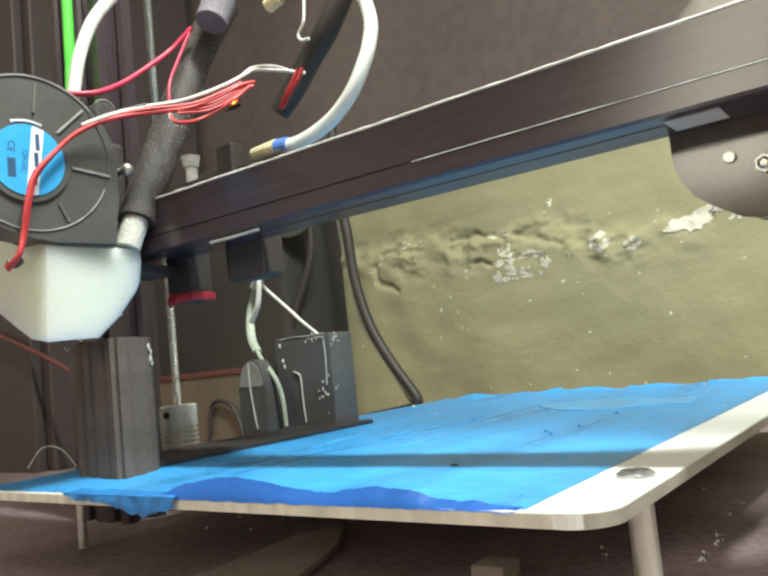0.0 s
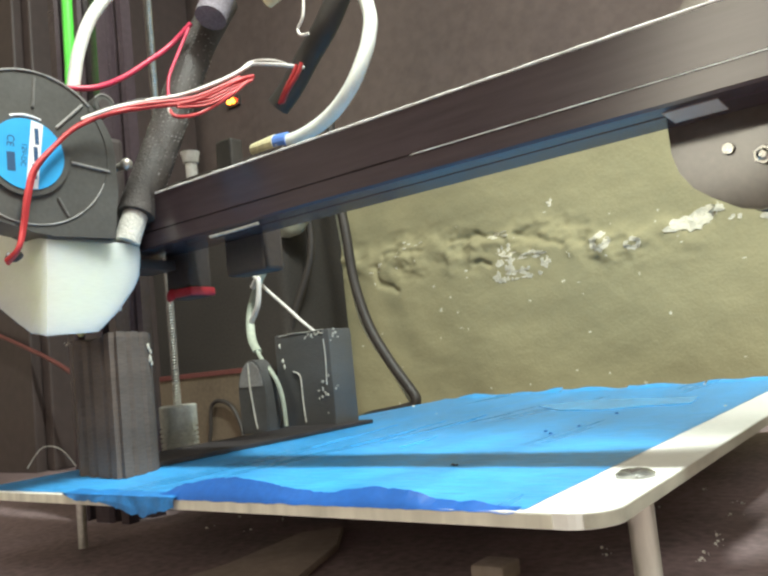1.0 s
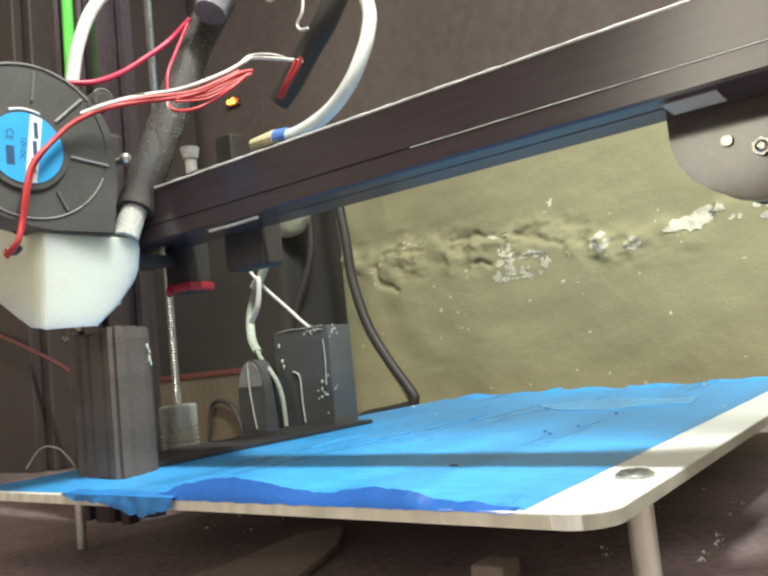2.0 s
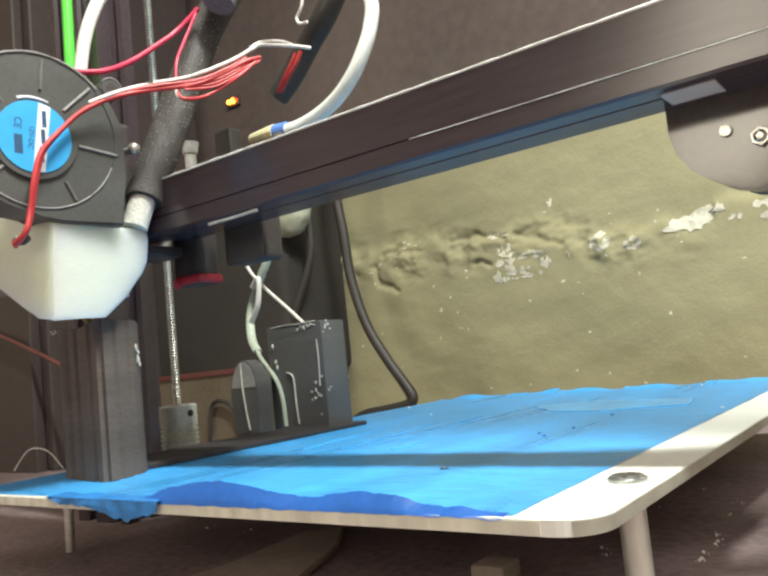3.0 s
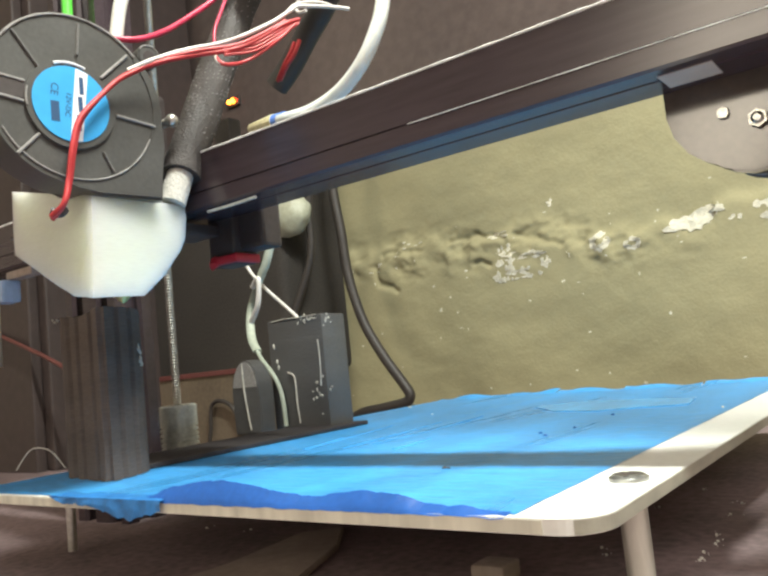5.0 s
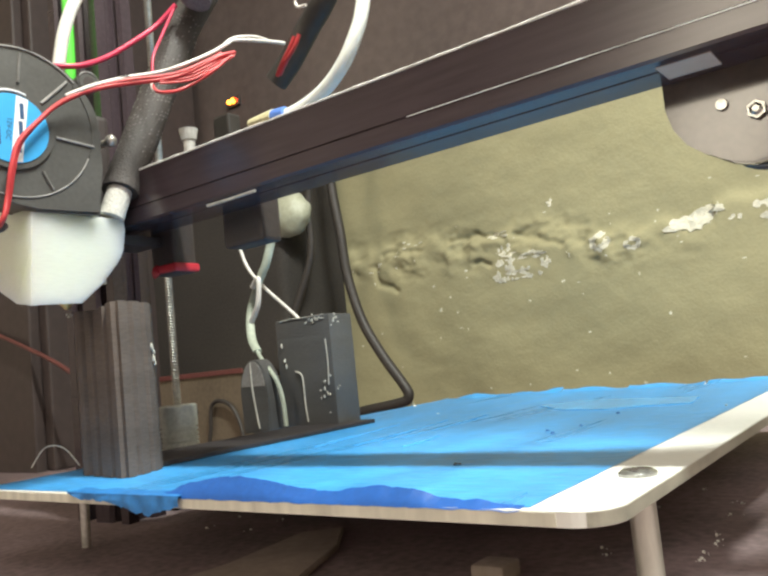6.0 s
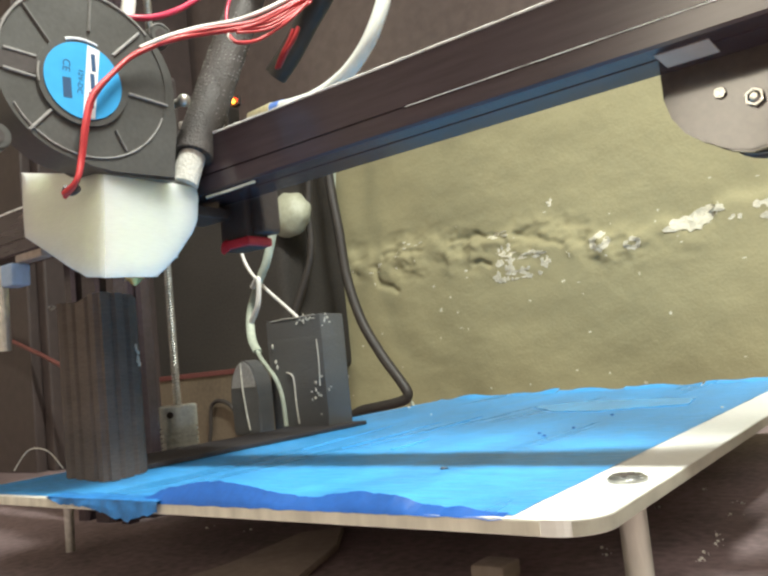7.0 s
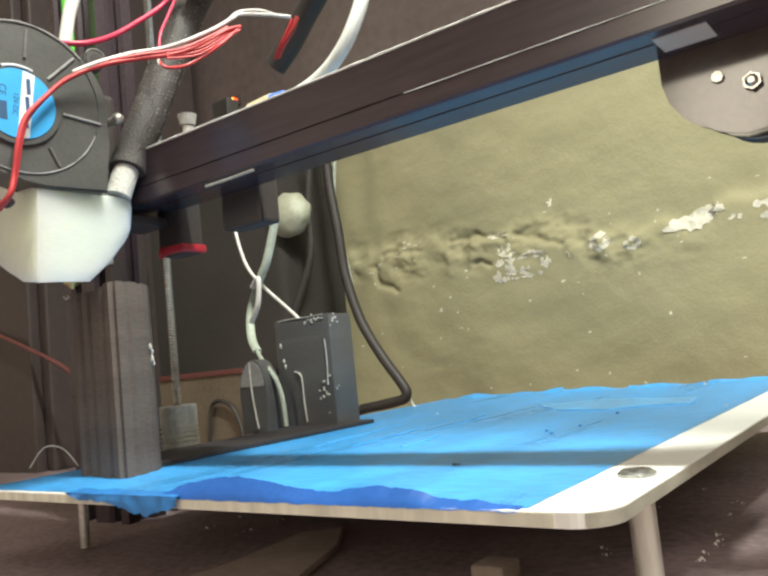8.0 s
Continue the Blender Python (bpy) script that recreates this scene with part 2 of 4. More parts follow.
def wall_y(x, z):
    ledge = 112 - 0.09 * (x + 180) * (x < -60) + 9 * noise.noise((x * 0.02, 0, 3)) + 5 * noise.noise((x * 0.07, 0, 9))
    s = 1 / (1 + math.exp(max(-30, min(30, (z - ledge) / 2.0))))
    y = 399 - 4.0 * s - 2.2 * noise.noise((x * 0.012, 1, z * 0.015)) - 1.0 * noise.noise((x * 0.04, 5, z * 0.05)) - 0.16 * noise.noise((x * 0.15, 7, z * 0.15))
    broken = max(0, 1 - abs(z - ledge + 6) / 26) * max(0, min(1, (-60 - x) / 60)) * max(0, noise.noise((x * 0.025, 20, z * 0.03)) + 0.45)
    y -= 9.0 * broken * noise.noise((x * 0.07, 2, z * 0.1)) + 3.0 * broken * noise.noise((x * 0.2, 3, z * 0.25))
    return y + crevice(x, z) - 0.08 * noise.noise((x * 0.4, 9, z * 0.4))


def flake(bm, x, z, w, h, seed, thick=1.0):
    """A thin irregular flake that lies on the wall."""
    rng = random.Random(seed)
    n = 12
    rim = []
    for k in range(n):
        a, r = 2 * math.pi * k / n, rng.uniform(0.6, 1.15)
        px, pz = x + w * r * math.cos(a), z + h * r * math.sin(a)
        rim.append((px, pz))
    front = [bm.verts.new((px, wall_y(px, pz) - (0.7 + rng.uniform(0, 0.7)) * thick, pz)) for px, pz in rim]
    back = [bm.verts.new((x + (px - x) * 1.08, wall_y(px, pz) + 1.5, z + (pz - z) * 1.08)) for px, pz in rim]
    mid = bm.verts.new((x + rng.uniform(-0.2, 0.2) * w, wall_y(x, z) - rng.uniform(0.3, 1.6) * thick, z + rng.uniform(-0.2, 0.2) * h))
    for k in range(n):
        bm.faces.new((front[k], front[(k + 1) % n], mid))
        bm.faces.new((front[k], back[k], back[(k + 1) % n], front[(k + 1) % n]))


def build_setting():
    # plaster wall with an uneven ledge where the lower coat stands proud
    nx, nz, x0, x1, z0, z1 = 560, 190, -720, 180, -50, 250
    verts, faces = [], []
    for j in range(nz + 1):
        for i in range(nx + 1):
            x, z = x0 + (x1 - x0) * i / nx, z0 + (z1 - z0) * j / nz
            verts.append((x * S, wall_y(x, z) * S, z * S))
    for j in range(nz):
        for i in range(nx):
            a = j * (nx + 1) + i
            faces.append((a, a + 1, a + nx + 2, a + nx + 1))
    me = bpy.data.meshes.new("wall_north")
    me.from_pydata(verts, [], faces)
    me.polygons.foreach_set("use_smooth", [True] * len(faces))
    me.materials.append(M_WALL)
    wall = tagged(new("wall_north", me), "rough ochre plaster wall with chipped white patches", "wall", kind="structure")
    BASE[wall.name] = Vector((0, 0, 0))
    # chipped patches of bare white plaster along the ledge
    rng = random.Random(4)
    spots = [(-217, 119, 9, 3.2, 7, 0.9), (-213, 105, 6, 7, 9, 0.7), (-214, 89, 10, 10, 24, 0.6), (-200, 88, 9, 7, 14, 0.6), (-205, 100, 10, 4, 8, 0.7), (-189, 99, 13, 3.2, 9, 0.9), (-180, 89, 6, 6.5, 8, 0.8), (-173, 136, 4.5, 4, 4, 0.8),
             (-298, 124, 11, 3, 5, 0.5), (-312, 119, 7, 3, 3, 0.5), (-334, 110, 10, 5, 4, 0.5), (-160, 93, 2.5, 3.5, 3, 0.7), (-168, 74, 2.5, 3, 2, 0.8), (-48, 98, 4, 4, 3, 0.9), (-31, 100, 8, 8, 4, 1.0)]
    for k, (x, z, w, h, n, big) in enumerate(spots):
        bm = bmesh.new()
        for i in range(n):
            px, pz = x + rng.uniform(-w, w) * 0.8, z + rng.uniform(-h, h) * 0.8
            flake(bm, px, pz, rng.uniform(0.2, 0.5) * w * big, rng.uniform(0.2, 0.5) * h * big, k * 50 + i, 0.4)
        part("plaster_chip", bm, M_CHIP, wall)
    # the two round spalls are broken rings, the largest is one long flat scab
    for x, z, w, h, gap in ((-137, 99, 8.5, 8, 1), (-114.5, 94, 7, 5, 3)):
        bm = bmesh.new()
        for i in range(9):
            if i == gap:
                continue
            a = 2 * math.pi * i / 9
            flake(bm, x + w * 0.62 * math.cos(a), z + h * 0.62 * math.sin(a), w * 0.36, h * 0.36, 700 + i, 0.35)
        part("plaster_chip", bm, M_CHIP, wall)
    bm = bmesh.new()
    for i in range(9):
        u = i / 8
        flake(bm, -87 + 29 * u, 99 + 7 * u + 2 * math.sin(u * 9), 6.0, 2.6 + 4.5 * math.sin(math.pi * u), 760 + i, 0.7)
    part("plaster_chip", bm, M_CHIP, wall, "long flat scab of loose plaster")
    bm = bmesh.new()
    for i in range(60):
        px, pz = rng.uniform(-390, 0), rng.uniform(-20, 135)
        flake(bm, px, pz, rng.uniform(0.4, 1.5), rng.uniform(0.4, 1.2), 900 + i, 0.25)
    tagged(part("plaster_grit", bm, M_CHIP, wall), kind="stuff")
    # the rest of the room, out of sight
    def slab(name, a, b, m, label):
        solo(name, boxed(a, b), m, (0, 0, 0), label, name.split("_")[0], kind="structure")
    slab("table", (-900, -700, -70), (700, 399, -30), M_TABLE, "dark brown table top with crumbs on it")
    slab("floor", (-2000, -3000, -800), (2500, 440, -760), M_ROOM, "plain pale room floor")
    slab("wall_west", (-2040, -3000, -760), (-2000, 440, 2400), M_ROOM, "plain painted room wall")
    slab("wall_east", (2500, -3000, -760), (2540, 440, 2400), M_ROOM, "plain painted room wall")
    slab("wall_south", (-2040, -3040, -800), (2540, -3000, 2400), M_ROOM, "plain painted room wall")
    slab("ceiling", (-2040, -3040, 2400), (2540, 440, 2440), M_ROOM, "plain painted ceiling")
    slab("wall_back", (-2000, 412, -760), (2500, 440, 2400), M_WALL, "ochre plaster wall behind the printer")
    # slanted glowing panel added out of sight across the room, mirrored as glare in the glossy black parts
    panel = thing("glare_panel", (-820, -2998, 700), "added unseen glowing panel across the room", "window", kind="structure")
    panel_face = [(-930, 560), (-400, 560), (60, 1800), (-500, 1800)]
    part("panel_face", prism(bmesh.new(), panel_face, "y", -2999, -2990), M_GLARE, panel, "glowing face of the panel")
    for p0, p1 in zip(panel_face, panel_face[1:] + panel_face[:1]):
        bm = bmesh.new()
        rod(bm, (p0[0], -2990, p0[1]), (p1[0], -2990, p1[1]), 22, 4)
        part("panel_frame", bm, M_ROOM, panel)


def build_background():
    board = solo("hanging_board", boxed((-1500, 391.5, 226.8), (900, 400, 900), 0.8), M_BOARD, (-100, 395, 226.8),
                 "large dark brown board fixed behind the printer", "board")
    box_ = thing("power_supply", (-440, 350, 28), "dark cloth-covered box fixed to the plaster wall", "box")
    part("body", boxed((-560, 318, 28), (-372, 399, 215), 9, 4), M_DARKBOX, box_, smooth=True)
    roll = bmesh.new()
    bmesh.ops.create_icosphere(roll, subdivisions=4, radius=1)
    for v in roll.verts:
        k = 1 + 0.12 * noise.noise(v.co * 2.0)
        v.co = Vector((-363 + v.co.x * 20 * k, 322 + v.co.y * 14, 156 + v.co.z * 18 * k))
    part("pale_corner", roll, M_PALE, box_, "pale plastic rounded corner", True)
    cab = thing("dark_cabinet", (-800, 300, -30), "dark brown cabinet standing beside the printer", "cabinet")
    part("carcass", boxed((-1400, 210, -30), (-540, 384, 900), 2), M_CAB, cab)
    part("door", boxed((-1380, 200, -38), (-550, 209.8, 880), 2), M_CAB, cab)
    c = thing("red_cord", (-530, 196, -30), "thin red cord against the dark cabinet", "cable")
    cable("sheath", [(-640, 197, 100), (-566, 196, 77), (-495, 196, 51), (-470, 197, 30), (-465, 198, -28)], 1.8, M_DULLRED, c)
    c = thing("power_cable", (-280, 345, -30), "thick black power cable hanging before the wall", "cable")
    cable("sheath", [(-339, 345, 245), (-338.5, 345, 198), (-336.8, 345, 169), (-333.1, 345, 140), (-329.9, 345, 103), (-319.4, 345, 66), (-303.5, 345, 37.7), (-288.5, 345, 17), (-283, 345, 9), (-281.9, 345, 5), (-284.5, 345, 1.4), (-292, 345, -0.6), (-310, 346, -3), (-332, 348, -6), (-350, 352, -14), (-356, 356, -23)], 4.0, M_RUBBER, c)
    power_cable = c
    c = thing("data_cable", (-379, 345, -30), "thin black cable hanging beside the box", "cable")
    cable("sheath", [(-340, 330, 220), (-349, 330, 163), (-352, 330, 120), (-372, 325, 73), (-390, 325, 20), (-400, 330, -28)], 3.2, M_RUBBER, c)
    c = thing("white_cord", (-345, 345, 100), "thin pale cord beside the black cable", "cable")
    cable("sheath", [(-332, 352, 218), (-338, 351, 172), (-336, 351, 140), (-332, 351, 115), (-322, 351, 62), (-296, 351, 20), (-268, 352, -28)], 1.4, M_STRAP, c)
    c = thing("pale_ribbon_cable", (-255, 180, -30), "pale greenish ribbon cable tied in the middle", "cable")
    cable("ribbon", [(-243, 182, 120), (-251.7, 180, 94.6), (-260.5, 180, 81.8), (-267.5, 179, 65.7), (-261, 172, 51.2), (-250, 165, 43)], 2.4, M_STRAP, c, flat=0.6)
    cable("ribbon_tail", [(-255, 168, 46), (-243, 161, 38), (-232, 157, 30), (-227.3, 156.4, 23), (-225.5, 156.4, 15), (-225, 156.6, 3)], 1.2, M_STRAP, c, "thin frayed end of the ribbon")
    cable("tie", [(-262, 177, 80), (-256, 176, 84), (-258, 176, 70), (-266, 177, 60)], 1.6, M_WHITEW, c, "white cable tie")
    c = thing("thin_wire", (-267, 185, -30), "thin pale wire crossing behind the print", "cable")
    cable("wire", [(-284, 186, 128), (-278, 185, 105), (-268, 185, 87), (-237, 185, 59.8), (-222, 190, 42), (-216, 195, 10), (-216, 196, -28)], 1.0, M_WHITEW, c)
    led = thing("indicator_light", (-483, 384, 293), "small orange and red indicator light on the brown board", "indicator")
    part("holder", boxed((-496, 388.4, 298), (-479, 391.4, 308), 0.8), M_BLACK, led)
    for x, r, m in ((-491.5, 2.2, M_LED), (-486, 2.5, M_LED), (-482.2, 1.3, M_LEDRED)):
        bm = bmesh.new()
        rod(bm, (x, 388.3, 303), (x, 386, 303), r, 14)
        part("lamp", bm, m, led)
    sheet = [(-144, 20), (-141, 40), (-147, 80), (-136, 91), (-120, 69), (-104, 30)]
    solo("card_sheet", prism(bmesh.new(), sheet, "z", -30, -28, 0.4), M_CARD, (-125, 60, -30), "pale brown cardboard sheet lying under the bed", "cardboard")
    solo("card_block", boxed((-59, 52, -30), (-49, 62, -25.5), 1.0), M_CARD, (-54, 57, -30), "small brown cardboard block lying under the bed", "block")
    crate = thing("cardboard_box", (-435, 300, -30), "brown cardboard box standing under the dark box", "box")
    part("carton", boxed((-500, 286, -30), (-392, 316, 35), 1.2), M_CARTON, crate)
    part("lid_edge", boxed((-498, 284.6, 33), (-394, 286, 37), 0.5), M_DULLRED, crate, "dull red upper edge")
    c = thing("loop_cable", (-415, 282, -30), "thin dark cable looped before the cardboard", "cable")
    cable("sheath", [(-436, 281, -28), (-433, 282, -10), (-429.7, 282, 8.7), (-419.7, 282, 13), (-406, 282, 7.6), (-397, 282, -8), (-393, 281, -28)], 1.6, M_RUBBER, c)
    rng = random.Random(11)
    bm = bmesh.new()
    for cx, cy in ((-34, 85), (-38, 92), (-38, 147), (-13, 140), (-13, 157), (-11, 113), (-9, 106), (-9, 103), (-9, 86), (-10, 94), (-9, 88), (-31, 179), (-203, 83), (-179, 85), (-205, 103), (-179, 103)):
        for i in range(4):
            r = rng.uniform(0.1, 0.22) if i else 0.42
            blob(bm, (cx + rng.gauss(0, 1.2) * (i > 0), cy + rng.gauss(0, 2.0) * (i > 0), -30 + r * 0.5), (r, r, r), i)
    solo("crumbs", bm, M_CRUMB, (-60, 180, -30), "pale plastic crumbs scattered on the dark table", "crumbs", kind="stuff")
    return power_cable


# ---- printer frame and lead screw ----
def slot_profile(cy, cz, h=10.0):
    """Outline of a 20 mm slotted extrusion, in two axes."""
    quarter = [(h, -h), (h, -4.6), (h - 1.8, -3.1), (h - 2.2, -3.1), (h - 2.2, -5.4), (h - 5.0, -3.0), (h - 5.0, 3.0), (h - 2.2, 5.4), (h - 2.2, 3.1), (h - 1.8, 3.1), (h, 4.6)]
    out = []
    for k in range(4):
        c, s = round(math.cos(k * math.pi / 2)), round(math.sin(k * math.pi / 2))
        out += [(cy + c * a - s * b, cz + s * a + c * b) for a, b in quarter]
    return out


def beam_profile(cy, cz):
    """Outline of the 20 mm beam: chamfered corners, slot on top, narrow grooves in the front and underside."""
    h, c = 10.0, 0.7
    return [(cy + a, cz + b) for a, b in (
        (-h, h - c), (-h, -3.6), (-h + 0.5, -3.8), (-h + 0.5, -4.1), (-h, -4.3), (-h, -h + c), (-h + c, -h), (-2.6, -h), (-2.4, -h + 0.8), (-1.6, -h + 0.8), (-1.4, -h),
        (h - c, -h), (h, -h + c), (h, h - c), (h - c, h), (4.6, h), (3.1, h - 2), (3.1, h - 5), (-3.1, h - 5), (-3.1, h - 2), (-4.6, h), (-h + c, h))]


def build_frame():
    up = thing("left_upright", (-268, 90, -30), "black slotted aluminium upright of the printer frame", "frame")
    part("extrusion", prism(bmesh.new(), slot_profile(-262, 90), "z", -30, 420), M_ANOD, up)
    part("extrusion", prism(bmesh.new(), slot_profile(-282.1, 90), "z", -30, 420), M_ANOD, up)
    up = thing("right_upright", (45, 90, -30), "black slotted aluminium upright of the printer frame", "frame")
    part("extrusion", prism(bmesh.new(), slot_profile(49, 84), "z", -30, 420), M_ANOD, up)
    part("extrusion", prism(bmesh.new(), slot_profile(69.1, 84), "z", -30, 420), M_ANOD, up)
    ff = thing("filament_feeder", (-265, 72, 140), "bright green filament running into a black feeder block", "filament")
    cable("filament", [(-262.2, 73, 262), (-263.3, 73, 222), (-263.6, 73, 203), (-264, 73, 186), (-264.8, 73, 174), (-265.6, 73, 150)], 2.5, M_GREEN, ff, "bright green filament", n=14)
    part("feeder_block", boxed((-275, 68.5, 138), (-256, 79.8, 156), 1.5), M_BLACK, ff, "black feeder block")
    ls = thing("lead_screw", (-274.5, 128.5, -30), "threaded steel lead screw in an aluminium coupling", "lead screw")
    bm = bmesh.new()
    n, pitch, turns, r = 12, 1.5, 275, 1.9
    rows = []
    for k in range(turns * 2 + 1):
        z, rr = 8 + k * pitch / 2, r + (0.3 if k % 2 else -0.3)
        rows.append([bm.verts.new((-274.5 + rr * math.cos(2 * math.pi * i / n), 128.5 + rr * math.sin(2 * math.pi * i / n), z + 0.5 * math.sin(2 * math.pi * i / n))) for i in range(n)])
    for a, b in zip(rows, rows[1:]):
        for i in range(n):
            bm.faces.new((a[i], a[(i + 1) % n], b[(i + 1) % n], b[i]))
    part("screw", bm, M_THREAD, ls)
    bm = bmesh.new()
    section = [(0.5, 19), (9.0, 19), (9.6, 18.4), (9.6, 8)]
    for k in range(6):
        z = 8 - 2.4 * k
        section += [(8.6, z - 0.1), (8.6, z - 0.9), (9.6, z - 1.0), (9.6, z - 2.4)]
    section += [(0.5, -6.4)]
    rows = [[bm.verts.new((-274.5 + r * math.cos(2 * math.pi * i / 36), 128.5 + r * math.sin(2 * math.pi * i / 36), z)) for i in range(36)] for r, z in section]
    for a, b in zip(rows, rows[1:]):
        for i in range(36):
            bm.faces.new((a[i], a[(i + 1) % 36], b[(i + 1) % 36], b[i]))
    part("coupling", bm, M_ALU, ls, "ribbed aluminium coupling", True)
    bm = bmesh.new()
    rod(bm, (-268.0, 121.3, 14.5), (-267.6, 120.9, 14.5), 1.7, 14)
    part("set_screw", bm, M_BLACK, ls)
    mo = thing("z_motor", (-274.5, 128.5, -30), "black stepper motor under the lead screw", "motor")
    part("body", boxed((-296, 107, -30), (-253, 150, -9), 3), M_BLACK, mo)
    bm = bmesh.new()
    rod(bm, (-274.5, 128.5, -9), (-274.5, 128.5, -6.5), 11, 32)
    part("boss", bm, M_ALU, mo)
    for x in (-120, -90):
        rail = thing("bed_rail", (x, 200, -30), "black aluminium rail under the print bed", "rail", "rails under the bed")
        part("rail_bar", boxed((x - 8, 130, -29.9), (x + 8, 380, -24), 0.8), M_ANOD, rail)
    return ls


# ---- the gantry: beam, end plate and what rides on it ----
def build_gantry():
    g = thing("gantry_beam", (-150, 56.5, 88), "black slotted aluminium beam with a rounded end plate", "gantry")
    part("beam", prism(bmesh.new(), beam_profile(56.5, 98), "x", -330, 38), M_ANOD, g)
    # thin pale strips paint the highlights on the top edge and the groove
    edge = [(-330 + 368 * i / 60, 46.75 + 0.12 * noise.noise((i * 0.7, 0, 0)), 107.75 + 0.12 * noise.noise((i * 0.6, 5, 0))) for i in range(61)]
    cable("edge_highlight", edge, 0.42, M_BRIGHT, g, "pale strip for the highlight along the top edge", n=6, steps=2, wobble=0.5)
    cable("groove_highlight", [(-60, 46.5, 94.1), (-40, 46.5, 94.1), (38, 46.5, 94.1)], 0.1, M_BRIGHT, g, "thin pale strip for the highlight on the groove", n=6, wobble=0.8)
    outline = [(3, 112), (3, 82), (4.2, 77), (7, 72.5), (11, 69.2), (14.5, 67.6), (17, 65.5), (21, 64.4), (27, 65), (34, 68), (44, 76), (60, 84), (60, 130), (30, 135)]
    bm = bmesh.new()
    prism(bm, outline, "y", 67.2, 70.2, 0.5)
    part("end_plate", bm, M_PLATE, g, "rounded dark metal end plate")
    def wheel(x, z):
        bm = bmesh.new()
        for lo, hi, r0, r1 in ((71, 73, 8.5, 10.5), (73, 76, 11.8, 11.8), (76, 78, 11.8, 9.0), (78, 82, 9.0, 11.8)):
            rod(bm, (x, lo, z), (x, hi, z), r0, 32, r1)
        w = part("wheel", bm, M_BLACK, g, "black rubber roller", True)
        bm = bmesh.new()
        rod(bm, (x, 65.4, z), (x, 67.2, z), 2.2, 6)
        rod(bm, (x, 64.6, z), (x, 65.4, z), 0.8, 14, 1.5)
        part("bolt", bm, M_SCREW, g)
    wheel(23.5, 76.5)
    wheel(50, 112)
    bm = bmesh.new()
    rod(bm, (16.2, 66.0, 79.8), (16.2, 67.2, 79.8), 1.3, 16, 1.5)
    part("bolt", bm, M_SCREW, g)
    part("sticker", boxed((6.5, 51, 87.75), (18.5, 61.5, 87.95)), M_STICK, g, "pale sticker under the beam")
    bm = bmesh.new()
    rod(bm, (-214, 99, 128), (-214, 99, 137), 2.6, 14)
    rod(bm, (-214, 99, 137), (-214, 99, 142), 3.4, 14, 4.4)
    part("bolt", bm, M_BRIGHT, g)
    part("limit_switch", boxed((-162, 68, 75.5), (-141, 78, 104), 1.5), M_BLACK, g, "black block behind the beam")
    # bright strip stands in for the highlight on the lower front edge
    cable("lower_highlight", [(-144.3, 46.2, 86.3), (-133.0, 46.0, 86.2), (-121.0, 46.2, 86.5)], 0.5, M_STEEL, g, "bright strip for the highlight on the lower edge")
    # curved white tube with its brass and blue fitting behind the beam
    feed = cable("feed_tube", [(-154.9, 98.4, 132.1), (-147.4, 98.9, 131.6), (-139.5, 101, 132.4), (-130.0, 102.2, 134.9), (-120.6, 102.2, 138.7), (-112.2, 102.5, 145.3), (-106.9, 103.9, 153.8), (-104.3, 106.5, 163.4), (-104.5, 109.2, 175.1), (-112, 112, 192), (-130, 114, 208)], 2.9, M_PTFE, g, "milky white curved tube", n=14)
    bm = bmesh.new()
    rod(bm, (-172.5, 98.4, 132.6), (-159, 98.6, 132.3), 2.6, 12, 3.6)
    part("fitting", bm, M_CREAM, g, "cream tube fitting")
    bm = bmesh.new()
    rod(bm, (-159.5, 98.6, 132.3), (-153, 99.3, 132.1), 3.3, 14)
    part("fitting_clip", bm, M_BLUEP, g, "blue locking clip")
    bm = bmesh.new()
    rod(bm, (-134.0, 74, 175.8), (-128.0, 74, 177.2), 2.6, 16)
    part("hose_collar", bm, M_CREAM, g, "cream collar on the hose")
    cable("collar_hose", [(-128.0, 74, 177.2), (-122.0, 76, 182.4), (-119.0, 79, 196.4)], 1.8, M_RUBBER, g)
    part("switch_block", boxed((-187, 90, 120), (-177.5, 97, 138.2), 1.0), M_RUBBER, g, "black plastic block")
    part("motor_mount", boxed((-222, 92, 104), (-150, 110, 128.4), 1.2), M_BLACK, g)
    cable("dark_hose", [(-120, 109, 205), (-122.9, 108.3, 192.6), (-133.1, 107, 177.2), (-144.5, 108.2, 168.8), (-155.6, 107.7, 157.8), (-164, 106.8, 151)], 5.0, M_RUBBER, g, "thick black braided hose", n=14)
    cable("red_lead", [(-124, 78.5, 150), (-126.2, 78, 146), (-131, 78, 142), (-136.6, 80, 139)], 0.8, M_RED, g)
    cable("red_lead", [(-126.5, 78.5, 150), (-128.5, 78, 146.5), (-133, 78, 142), (-138, 80, 139)], 0.8, M_RED, g)
    cable("wire_hook", [(-120, 82, 190), (-121, 80, 178), (-121.3, 78.5, 167), (-124.3, 78.5, 163), (-122.7, 78, 160), (-119, 78, 159.3)], 0.55, M_WHITEW, g)
    return g, feed


